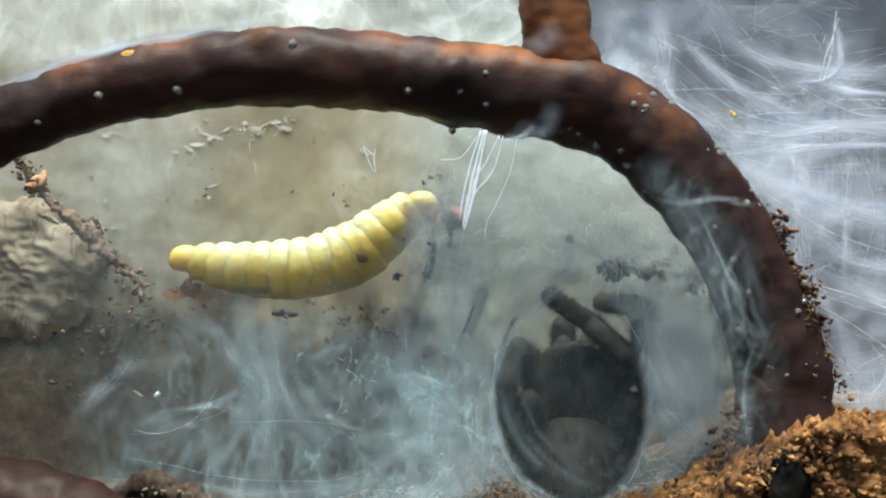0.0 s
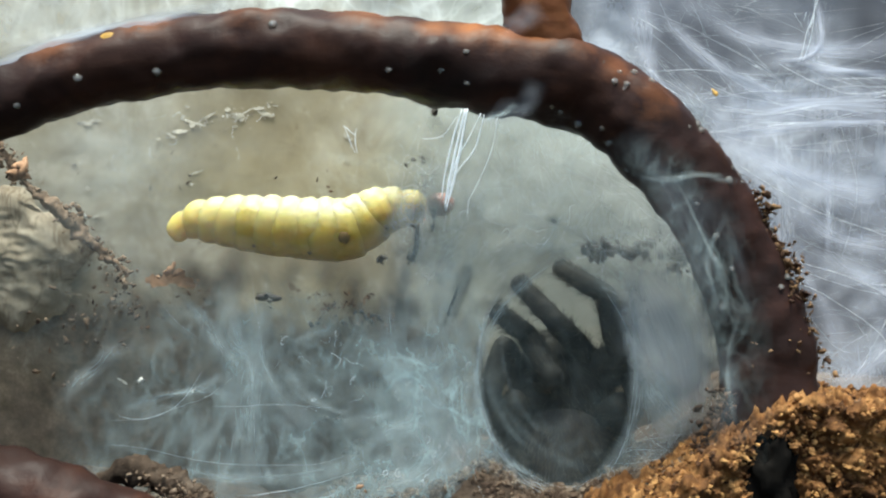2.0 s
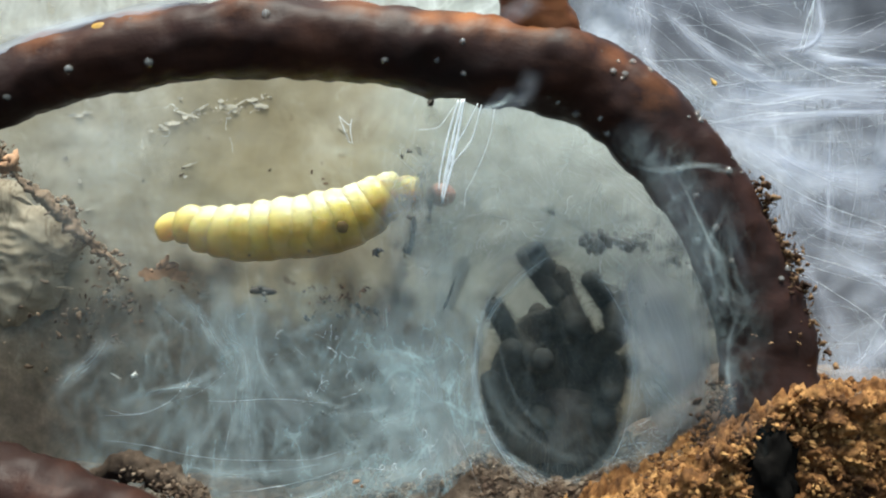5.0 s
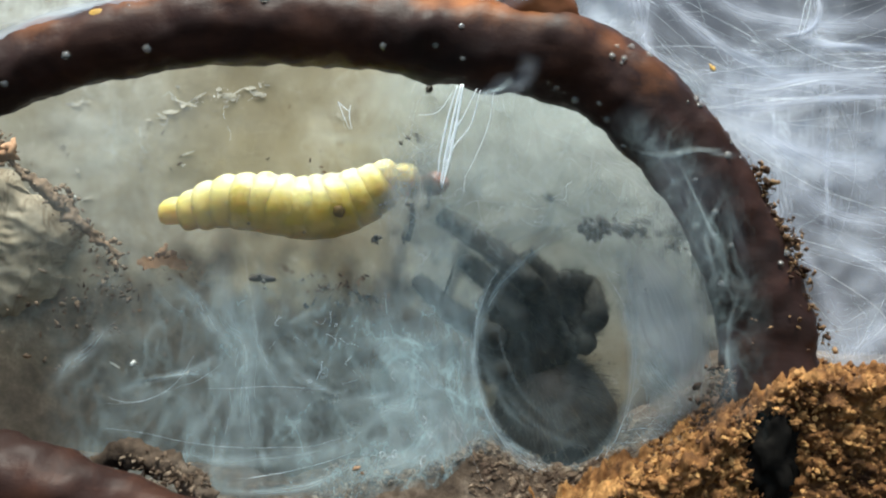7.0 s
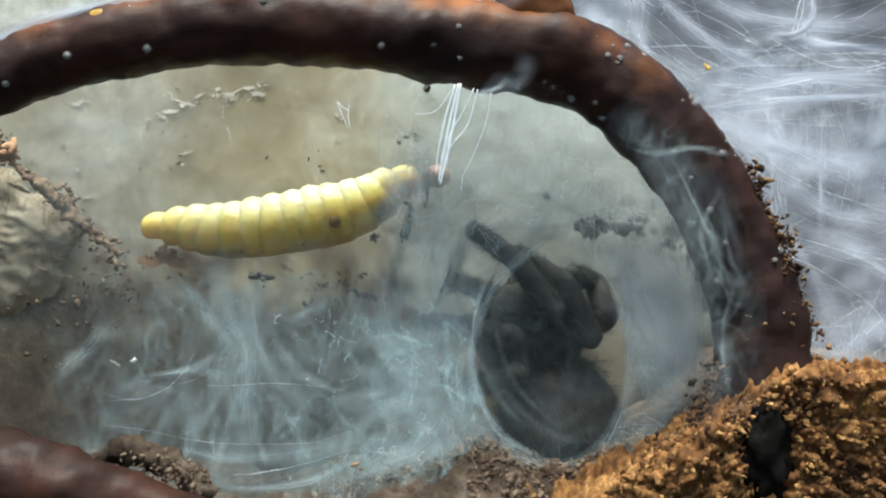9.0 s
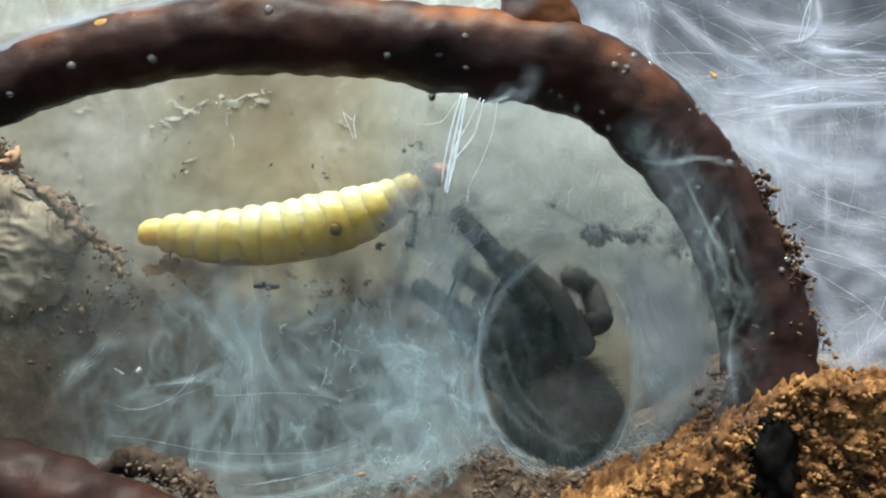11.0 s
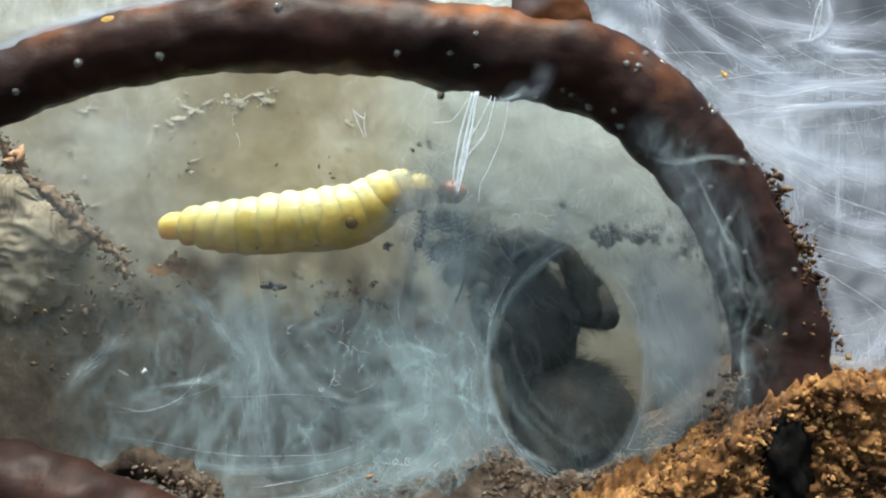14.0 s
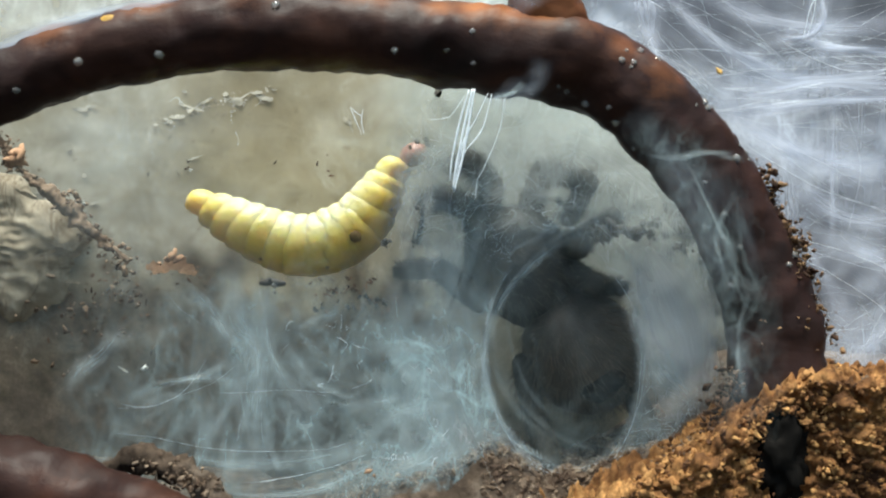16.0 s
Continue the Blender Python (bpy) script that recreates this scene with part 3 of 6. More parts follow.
larva_at(2.0, [(-20.57, 2.84), (-19.01, 3.8), (-16.66, 3.73), (-13.24, 3.42), (-9.82, 3.15), (-7.25, 3.26), (-4.7, 4.7), (-0.34, 5.17)])
larva_at(2.5, [(-20.6, 2.85), (-18.26, 2.95), (-14.86, 3.53), (-11.44, 3.22), (-8.88, 2.95), (-6.33, 3.61), (-4.2, 5.0), (-0.53, 5.5)])
larva_at(3.0, [(-21.32, 2.91), (-18.86, 2.93), (-15.45, 2.74), (-12.05, 3.19), (-9.5, 3.51), (-6.95, 3.96), (-3.97, 5.61), (-0.47, 5.38)])
larva_at(3.5, [(-21.12, 2.51), (-19.01, 2.56), (-15.61, 2.15), (-12.22, 2.5), (-8.82, 3.03), (-6.27, 4.02), (-3.72, 5.78), (-0.39, 5.24)])
larva_at(4.0, [(-21.48, 2.55), (-19.16, 2.56), (-15.36, 2.2), (-11.98, 2.6), (-9.02, 2.92), (-6.48, 3.79), (-3.95, 5.63), (-0.25, 5.44)])
larva_at(6.5, [(-20.0, 2.24), (-19.08, 3.38), (-16.98, 3.22), (-14.03, 3.02), (-10.66, 2.9), (-7.71, 3.42), (-5.18, 4.32), (-3.49, 5.13), (0.2, 4.94)])
larva_at(7.0, [(-20.71, 2.99), (-18.61, 3.12), (-16.09, 3.72), (-13.14, 3.64), (-10.19, 3.23), (-7.66, 3.57), (-5.55, 4.43), (-3.86, 5.36), (-0.39, 5.16)])
larva_at(7.5, [(-21.14, 2.62), (-18.82, 2.79), (-15.45, 2.62), (-12.49, 3.31), (-9.53, 3.82), (-6.99, 4.25), (-4.45, 5.36), (-0.41, 4.99)])
larva_at(8.0, [(-21.18, 2.06), (-18.87, 2.36), (-15.49, 2.11), (-12.11, 2.25), (-8.72, 3.1), (-6.18, 3.95), (-3.63, 5.4), (-0.87, 4.73)])
larva_at(8.5, [(-21.75, 2.3), (-18.99, 2.39), (-15.81, 2.14), (-12.41, 2.4), (-9.22, 3.08), (-6.66, 3.77), (-3.88, 5.48), (-0.46, 5.49)])
larva_at(9.0, [(-22.04, 1.84), (-19.0, 1.76), (-16.04, 1.46), (-12.65, 1.85), (-9.67, 2.36), (-7.12, 2.92), (-4.99, 3.9), (-3.29, 4.97), (-0.09, 5.62)])
larva_at(11.5, [(-22.67, 2.15), (-19.94, 1.97), (-16.57, 1.67), (-13.19, 1.79), (-9.8, 2.34), (-7.26, 3.06), (-4.7, 4.03), (-3.0, 5.01), (-0.53, 6.45)])
larva_at(12.0, [(-20.22, 3.38), (-17.48, 3.16), (-14.52, 2.73), (-11.13, 2.64), (-8.15, 2.94), (-6.02, 3.66), (-3.89, 4.98), (-0.13, 6.05)])
larva_at(12.5, [(-19.41, 3.56), (-17.5, 3.73), (-15.81, 3.51), (-12.42, 2.78), (-9.44, 2.85), (-6.89, 3.27), (-4.75, 4.8), (-3.25, 5.53), (0.47, 5.91)])
larva_at(13.0, [(-20.76, 2.99), (-18.87, 3.11), (-15.93, 3.31), (-12.56, 3.29), (-9.61, 3.28), (-7.08, 3.57), (-4.95, 4.87), (-3.47, 5.55), (0.27, 5.62)])
larva_at(13.5, [(-21.27, 2.76), (-18.97, 2.97), (-15.62, 3.09), (-12.26, 3.55), (-9.73, 3.68), (-7.2, 4.19), (-4.66, 5.5), (0.13, 5.67)])
larva_at(14.0, [(-21.5, 2.39), (-18.92, 2.47), (-15.58, 2.39), (-12.23, 2.69), (-9.29, 2.9), (-6.77, 3.53), (-4.24, 5.01), (0.11, 5.02)])
larva_at(14.5, [(-21.64, 3.39), (-19.56, 2.96), (-16.22, 2.83), (-12.87, 2.83), (-9.94, 2.82), (-7.41, 3.16), (-4.88, 4.76), (-3.19, 5.48), (-0.1, 5.18)])
larva_at(15.0, [(-22.64, 3.37), (-19.64, 3.25), (-16.29, 3.37), (-12.93, 3.49), (-9.56, 3.57), (-7.03, 3.91), (-4.49, 4.97), (0.26, 5.9)])
larva_at(15.5, [(-22.87, 3.48), (-20.16, 3.1), (-16.81, 3.06), (-13.46, 3.14), (-10.09, 3.18), (-7.13, 3.6), (-4.59, 4.19), (-2.89, 5.08), (1.15, 6.15)])
larva_at(15.7, [(-22.32, 3.14), (-19.73, 2.88), (-16.79, 3.0), (-13.43, 3.08), (-10.06, 3.2), (-6.68, 3.53), (-4.13, 4.25), (-2.43, 5.23), (1.83, 6.08)])
larva_at(15.8, [(-21.6, 2.86), (-19.3, 2.77), (-15.94, 2.85), (-12.58, 2.96), (-9.2, 3.08), (-6.24, 3.5), (-3.69, 4.43), (-1.99, 5.37), (0.36, 5.92)])
larva_at(15.9, [(-19.92, 3.93), (-17.61, 3.33), (-15.09, 2.31), (-12.14, 1.79), (-9.19, 1.95), (-6.64, 2.79), (-4.52, 4.61), (-3.45, 6.53), (-2.3, 7.8)])
larva_at(16.0, [(-19.2, 4.32), (-17.6, 3.47), (-15.08, 2.07), (-12.13, 0.91), (-9.6, 0.86), (-7.05, 2.17), (-5.35, 4.58), (-4.07, 6.62), (-2.62, 7.64)])


def larva():
    root = tagged(new("larva"), "plump pale yellow waxworm larva with brown head held in the silk", "larva")
    segs = []
    for i in range(SEGS):
        r = LARVA_R[i]
        half = 1.5 if i < 2 else 1.77 if i < 12 else 1.35
        verts, faces, rings, sides = [], [], 16, 30
        for a in range(rings + 1):
            s = -1 + 2 * a / rings
            for k in range(sides):
                th = 2 * math.pi * k / sides
                cx, cz = math.cos(th), math.sin(th)
                ex = 4.5 - 1.9 * cz
                rr = r * (max(0.0, 1 - abs(s) ** ex)) ** 0.5 if abs(s) < 1 else 0.001
                fold = 0.045 * max(0, cz) * math.exp(-((s - 0.22) / 0.1) ** 2)
                q = rr * (1 + 0.07 * max(0, cz) * (1 - abs(s)) - fold + 0.06 * nz(cx * 1.6 + i * 3, cz * 1.6, s * 1.5) + 0.02 * nz(cx * 6, cz * 6 + i, s * 5))
                verts.append((s * half, cx * q, cz * q * 1.03))
        for a in range(rings):
            for k in range(sides):
                p, q = a * sides + k, a * sides + (k + 1) % sides
                faces.append((p, q, q + sides, p + sides))
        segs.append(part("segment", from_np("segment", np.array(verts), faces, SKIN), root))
        if i == 9:
            v, f = ball((0.1, -2.12, -0.6), (0.42, 0.18, 0.46), 8, 12, 0.3, 1.5, 2)
            part("dark_spot", from_np("dark_spot", v, f, SPOT), segs[-1], "brown bruise on the skin")
        if i in (4, 7, 11):
            v, f = ball((0.3, -r * 0.66, -r * 0.78), (0.16, 0.13, 0.15), 6, 8)
            part("dark_spot", from_np("dark_spot", v, f, SPOT), segs[-1])
    v, f = ball((0, 0, 0), (1.1, 0.9, 0.9), 10, 14, 0.05, 1.4, 3)
    head = part("head", from_np("head", v, f, HEAD), root, "shiny reddish brown head capsule")
    return root, segs, head


LARVA, LARVA_SEGS, LARVA_HEAD = larva()

# ---------- spider ----------
LEN = (4.5, 4.5, 4.4)
LEG_Y = (6.9, 13.6)
SPIDER_KEYS = []


def spider_at(t, body, rear, legs):
    """Centres of the front body and of the abdomen, and of each leg that shows its knee, its ankle and its tip, by its number: 0 to 3 on the
    spider's left, 4 to 7 on its right, front to back. All across the burrow; the depth follows from the length of each leg piece."""
    SPIDER_KEYS.append((t, body, rear, legs))


spider_at(0.0, (8.89, -8.72), (8.75, -13.09), {4: ((12.2, -4.85), (9.88, -2.36), (6.42, -0.24)), 5: ((14.07, -4.03), (13.45, -1.33), (10.64, -0.81)), 2: ((4.52, -4.3), (3.51, -6.64), (3.75, -9.91)), 3: ((5.16, -8.14), (4.21, -11.0), (6.13, -13.14)), 6: ((13.64, -4.69), (14.22, -7.53), (13.65, -10.38)), 7: ((13.05, -8.21), (13.75, -11.03), (12.04, -13.25))})
spider_at(0.5, (8.36, -8.79), (8.66, -13.16), {4: ((12.33, -4.76), (11.09, -1.93), (9.29, 0.54)), 5: ((13.98, -3.64), (13.72, -1.22), (11.73, -0.73)), 2: ((4.63, -4.34), (3.62, -6.68), (3.86, -9.97)), 3: ((5.27, -8.19), (4.32, -11.06), (6.24, -13.21)), 6: ((13.78, -4.74), (14.35, -7.58), (13.79, -10.44)), 7: ((13.18, -8.26), (13.89, -11.09), (12.17, -13.32))})
spider_at(1.0, (8.45, -9.21), (8.52, -13.58), {0: ((10.14, -5.89), (7.68, -2.87), (5.31, -0.64)), 1: ((7.75, -7.25), (5.95, -4.44), (3.95, -2.94)), 4: ((12.84, -4.53), (11.72, -0.82), (8.5, 0.52)), 5: ((13.87, -5.82), (13.83, -3.63), (13.15, -2.33)), 2: ((4.73, -4.77), (3.72, -7.11), (3.95, -10.38)), 3: ((5.37, -8.61), (4.41, -11.47), (6.33, -13.62)), 6: ((13.86, -5.17), (14.43, -8.0), (13.87, -10.85)), 7: ((13.26, -8.68), (13.96, -11.51), (12.25, -13.72))})
spider_at(1.5, (8.66, -9.25), (8.73, -13.63), {0: ((10.14, -5.94), (7.89, -2.91), (5.44, -0.54)), 1: ((7.97, -7.29), (6.16, -4.48), (3.81, -2.98)), 4: ((13.07, -5.23), (11.95, -0.86), (8.63, 0.49)), 5: ((14.1, -6.31), (14.06, -4.12), (13.38, -2.81)), 2: ((4.94, -4.81), (3.93, -7.15), (4.16, -10.43)), 3: ((5.58, -8.65), (4.62, -11.52), (6.54, -13.67)), 6: ((14.08, -5.21), (14.65, -8.05), (14.09, -10.91)), 7: ((13.48, -8.73), (14.18, -11.57), (12.46, -13.79))})
spider_at(2.0, (8.9, -9.65), (8.93, -13.79), {0: ((10.98, -6.36), (8.2, -3.54), (5.46, -0.64)), 1: ((7.79, -7.7), (6.24, -4.65), (4.12, -3.14)), 4: ((12.72, -5.91), (12.0, -1.54), (8.61, 0.49)), 5: ((14.13, -6.77), (14.12, -4.15), (13.67, -2.84)), 2: ((4.58, -5.63), (3.55, -7.95), (3.75, -11.21)), 3: ((5.18, -9.46), (4.2, -12.3), (6.09, -14.46)), 6: ((13.69, -6.12), (14.23, -8.95), (13.64, -11.79)), 7: ((13.05, -9.62), (13.73, -12.45), (11.99, -14.64))})
spider_at(2.5, (8.31, -9.75), (8.77, -13.89), {0: ((9.29, -6.03), (8.84, -3.63), (7.81, -1.37)), 1: ((7.2, -7.14), (6.08, -4.53), (4.32, -2.57)), 4: ((11.13, -5.36), (10.67, -1.87), (8.81, 0.96)), 5: ((12.67, -5.79), (12.52, -3.6), (12.33, -1.64)), 2: ((4.65, -5.93), (3.62, -8.25), (3.82, -11.52)), 3: ((5.25, -9.77), (4.26, -12.61), (6.16, -14.77)), 6: ((13.77, -6.44), (14.31, -9.27), (13.71, -12.11)), 7: ((13.13, -9.94), (13.8, -12.77), (12.06, -14.96))})
spider_at(3.0, (8.73, -9.68), (8.97, -13.82), {0: ((10.11, -5.75), (9.47, -2.04), (8.32, 0.79)), 1: ((7.18, -6.42), (6.07, -4.25), (4.97, -2.07)), 4: ((10.68, -5.75), (10.79, -2.47), (8.88, 1.1)), 5: ((12.87, -6.39), (13.3, -4.86), (12.41, -3.12)), 2: ((4.86, -6.09), (3.83, -8.41), (4.03, -11.67)), 3: ((5.46, -9.92), (4.47, -12.76), (6.36, -14.92)), 6: ((13.96, -6.6), (14.5, -9.43), (13.91, -12.27)), 7: ((13.33, -10.09), (14.0, -12.92), (12.26, -15.11))})
spider_at(3.5, (8.49, -9.67), (8.72, -13.8), {0: ((10.23, -5.74), (9.69, -2.03), (8.68, 0.8)), 1: ((6.95, -6.4), (5.64, -4.23), (4.54, -1.83)), 4: ((10.45, -5.74), (10.57, -2.47), (8.68, 1.1)), 5: ((12.63, -6.39), (13.07, -4.86), (12.19, -3.12)), 2: ((4.64, -6.06), (3.6, -8.37), (3.78, -11.63)), 3: ((5.22, -9.89), (4.22, -12.72), (6.11, -14.89)), 6: ((13.73, -6.6), (14.26, -9.44), (13.65, -12.27)), 7: ((13.08, -10.09), (13.74, -12.92), (12.0, -15.1))})
spider_at(4.0, (8.67, -9.51), (8.91, -13.63), {0: ((10.39, -5.6), (9.85, -1.91), (8.84, 0.91)), 1: ((7.13, -6.27), (5.82, -4.1), (4.72, -1.72)), 4: ((10.61, -5.6), (10.73, -2.34), (8.84, 1.21)), 5: ((12.79, -6.24), (13.22, -4.72), (12.34, -2.98)), 2: ((4.83, -5.93), (3.8, -8.23), (3.99, -11.48)), 3: ((5.41, -9.74), (4.43, -12.56), (6.31, -14.72)), 6: ((13.88, -6.45), (14.42, -9.27), (13.82, -12.1)), 7: ((13.24, -9.93), (13.91, -12.75), (12.18, -14.92))})
spider_at(6.5, (8.63, -6.07), (9.51, -12.36), {0: ((8.19, -4.34), (6.23, -3.83), (3.41, -3.49)), 1: ((6.03, -8.24), (3.86, -7.6), (0.82, -6.39)), 2: ((5.17, -9.98), (3.86, -9.11), (2.78, -9.55)), 4: ((8.18, -2.82), (5.36, -1.53), (2.45, 0.28)), 5: ((13.32, -5.55), (12.74, -1.3), (8.82, 1.38))})
spider_at(7.0, (6.5, -6.62), (8.9, -12.69), {0: ((5.85, -4.89), (3.89, -2.29), (1.94, -0.78)), 1: ((3.9, -6.19), (0.86, -4.68), (-1.74, -2.3)), 2: ((4.33, -8.57), (1.52, -8.14), (-1.3, -7.06)), 4: ((6.49, -2.29), (3.67, 0.31), (-0.19, 2.9)), 5: ((10.63, -6.75), (9.54, -3.15), (6.27, -0.34)), 6: ((11.49, -4.89), (11.49, -2.5), (9.1, -1.94))})
spider_at(7.5, (6.36, -7.15), (8.76, -12.8), {0: ((6.8, -5.62), (4.18, -3.67), (0.62, -2.15)), 1: ((4.62, -6.49), (1.14, -5.84), (-2.12, -5.4)), 2: ((5.06, -9.1), (2.01, -10.4), (-0.38, -9.53)), 4: ((7.89, -4.54), (4.83, -0.41), (0.78, 2.98)), 5: ((10.94, -6.58), (8.76, -2.14), (5.27, 0.03)), 6: ((12.12, -5.19), (11.81, -2.58), (9.63, -1.79))})
spider_at(8.0, (6.56, -7.13), (8.96, -12.8), {0: ((6.99, -5.6), (4.38, -3.64), (0.89, -2.21)), 1: ((4.81, -6.47), (1.33, -5.82), (-1.93, -5.51)), 2: ((5.25, -9.09), (2.2, -10.47), (-0.19, -9.6)), 4: ((8.09, -4.52), (5.25, -0.38), (1.02, 2.58)), 5: ((11.06, -6.57), (8.96, -2.12), (5.46, -0.16)), 6: ((12.24, -5.17), (11.93, -2.55), (9.61, -1.77))})
spider_at(9.0, (6.94, -7.05), (9.35, -12.74), {0: ((7.38, -5.52), (4.53, -3.56), (0.95, -2.24)), 1: ((5.19, -6.4), (1.69, -5.74), (-1.8, -5.43)), 2: ((5.63, -9.02), (2.57, -10.41), (-0.05, -9.66)), 4: ((8.39, -4.43), (5.41, -0.28), (1.12, 2.56)), 5: ((11.33, -6.49), (9.27, -2.03), (5.63, -0.06)), 6: ((12.65, -5.09), (12.34, -2.47), (10.01, -1.81))})
spider_at(11.5, (5.89, -6.6), (9.6, -12.08), {0: ((5.9, -5.07), (4.15, -2.67), (0.97, -0.48)), 1: ((3.93, -5.72), (1.1, -3.97), (-1.73, -1.69)), 2: ((3.93, -7.25), (1.96, -6.15), (1.1, -3.97)), 4: ((6.12, -3.11), (3.07, 0.82), (0.02, 4.1)), 5: ((10.27, -6.4), (7.87, -2.24), (4.16, 1.04)), 6: ((11.81, -4.44), (11.6, -2.04), (9.19, -1.16))})
spider_at(12.5, (5.88, -6.22), (10.03, -11.72), {0: ((5.66, -4.69), (3.48, -2.05), (0.51, -0.29)), 1: ((3.91, -5.33), (1.28, -3.79), (-1.68, -1.68)), 2: ((3.9, -6.64), (1.93, -5.54), (0.63, -3.78)), 4: ((6.11, -2.94), (2.62, 1.24), (-0.53, 4.18)), 5: ((9.97, -6.11), (7.43, -2.07), (3.71, 1.32)), 6: ((11.6, -4.06), (11.61, -1.43), (8.76, -0.54))})
spider_at(13.0, (5.59, -6.22), (9.5, -11.91), {0: ((5.38, -4.91), (3.43, -2.07), (0.53, -0.32)), 1: ((3.63, -5.55), (1.03, -4.01), (-1.91, -1.91)), 2: ((3.63, -6.86), (1.67, -5.75), (0.51, -4.01)), 4: ((5.83, -3.17), (2.36, 0.98), (-0.67, 4.03)), 5: ((9.83, -6.16), (7.36, -2.09), (3.45, 1.19)), 6: ((11.29, -4.3), (11.3, -1.68), (8.46, -0.79))})
spider_at(13.5, (5.71, -4.1), (9.63, -12.17), {0: ((3.54, -0.18), (1.15, 1.34), (-1.46, 1.34)), 1: ((1.8, -1.48), (0.06, -1.57), (0.71, -3.43)), 2: ((3.53, -4.96), (2.23, -3.66), (1.36, -1.92)), 3: ((5.7, -12.36), (7.01, -14.11), (8.76, -15.43)), 4: ((4.63, 0.9), (1.37, 2.64), (-2.19, 2.77)), 5: ((9.99, -3.68), (8.33, 0.46), (4.19, 1.99)), 6: ((11.39, -4.12), (11.39, -1.94), (9.21, -0.19)), 7: ((12.48, -13.27), (13.35, -14.15), (13.79, -15.68))})
spider_at(14.5, (5.82, -4.92), (9.81, -12.98), {0: ((3.52, -0.14), (1.14, 0.73), (-1.38, -0.13)), 1: ((2.43, -1.87), (1.57, 0.3), (-0.59, 1.17)), 2: ((3.29, -5.78), (2.65, -4.47), (2.43, -2.74)), 3: ((5.45, -13.16), (6.75, -14.91), (8.49, -16.66)), 4: ((4.61, 0.51), (1.36, 2.25), (-1.8, 2.99)), 5: ((10.18, -4.29), (8.53, -0.15), (4.83, 1.59)), 6: ((11.58, -4.73), (11.37, -2.77), (9.19, -1.03)), 7: ((12.21, -14.09), (13.09, -14.97), (13.52, -16.5))})
spider_at(15.5, (5.81, -4.54), (10.18, -13.08), {0: ((3.64, 0.26), (1.24, 0.79), (-1.07, -0.16)), 1: ((2.32, -1.91), (1.68, 0.26), (-0.06, 2.01)), 2: ((3.19, -5.83), (2.54, -4.52), (2.32, -2.78)), 3: ((5.79, -12.82), (7.1, -15.01), (8.85, -16.34)), 4: ((4.73, 0.91), (1.9, 2.88), (-0.93, 4.1)), 5: ((9.98, -3.9), (8.23, 0.25), (4.52, 2.44)), 6: ((11.52, -4.35), (11.52, -2.82), (9.55, -1.06)), 7: ((12.59, -14.19), (13.25, -15.07), (13.47, -16.6))})
spider_at(15.7, (4.76, -1.34), (10.86, -9.66), {0: ((2.37, 3.46), (-0.03, 3.9), (-1.2, 2.38)), 1: ((1.92, 0.63), (0.19, 1.94), (-0.91, 0.64)), 2: ((1.47, -5.46), (0.38, -6.32), (-0.49, -6.84)), 3: ((5.81, -12.45), (7.34, -15.08), (8.86, -18.37)), 4: ((6.96, 3.02), (8.93, 2.36), (9.27, -0.26)), 5: ((9.79, -1.14), (11.55, -0.49), (12.52, 1.04)), 6: ((11.1, -3.55), (12.64, -3.33), (13.82, -5.09)), 7: ((14.15, -12.09), (14.36, -14.27), (14.58, -15.81))})
spider_at(15.8, (4.56, 0.15), (11.31, -9.48), {0: ((2.83, 5.39), (-0.0, 6.61), (-1.32, 3.65)), 1: ((1.95, 3.64), (0.21, 4.08), (-0.67, 2.34)), 2: ((1.93, -2.01), (1.06, -1.58), (-0.24, -1.22)), 3: ((6.26, -12.49), (8.0, -15.56), (9.3, -18.53)), 4: ((6.98, 5.38), (9.74, 3.85), (9.29, 0.57)), 5: ((9.8, -1.39), (11.35, -0.31), (12.98, 1.52)), 6: ((11.55, -3.8), (13.09, -3.37), (13.83, -4.69)), 7: ((13.28, -12.55), (13.27, -14.3), (12.91, -15.82))})
spider_at(15.9, (4.79, 0.12), (10.67, -8.2), {0: ((3.28, 5.35), (1.11, 7.1), (-0.12, 5.14)), 1: ((1.96, 3.18), (0.22, 3.62), (-0.65, 2.31)), 2: ((2.38, -3.14), (-0.45, -0.65), (-4.05, -0.72)), 3: ((6.49, -12.09), (8.22, -15.59), (9.31, -18.57)), 4: ((7.22, 6.22), (9.84, 4.68), (9.39, 1.41)), 5: ((9.39, 0.1), (10.71, 1.19), (12.69, 2.19)), 6: ((11.13, -2.53), (12.88, -2.97), (13.76, -4.07)), 7: ((13.28, -12.15), (12.92, -14.11), (12.74, -16.07))})
spider_at(16.0, (5.46, -0.88), (10.46, -7.45), {0: ((3.3, 5.32), (1.78, 6.54), (0.03, 6.76)), 1: ((1.76, 3.36), (0.02, 4.02), (-1.85, 3.94)), 2: ((2.17, -3.39), (-0.87, -0.98), (-3.91, -1.19)), 3: ((6.5, -12.56), (7.36, -15.62), (8.44, -18.68)), 4: ((7.24, 6.62), (9.64, 5.52), (9.06, 2.6)), 5: ((9.4, 0.5), (10.72, 1.59), (12.4, 2.89)), 6: ((10.7, -2.26), (11.8, -2.35), (12.9, -2.49)), 7: ((14.17, -10.88), (14.6, -13.07), (14.15, -15.47))})


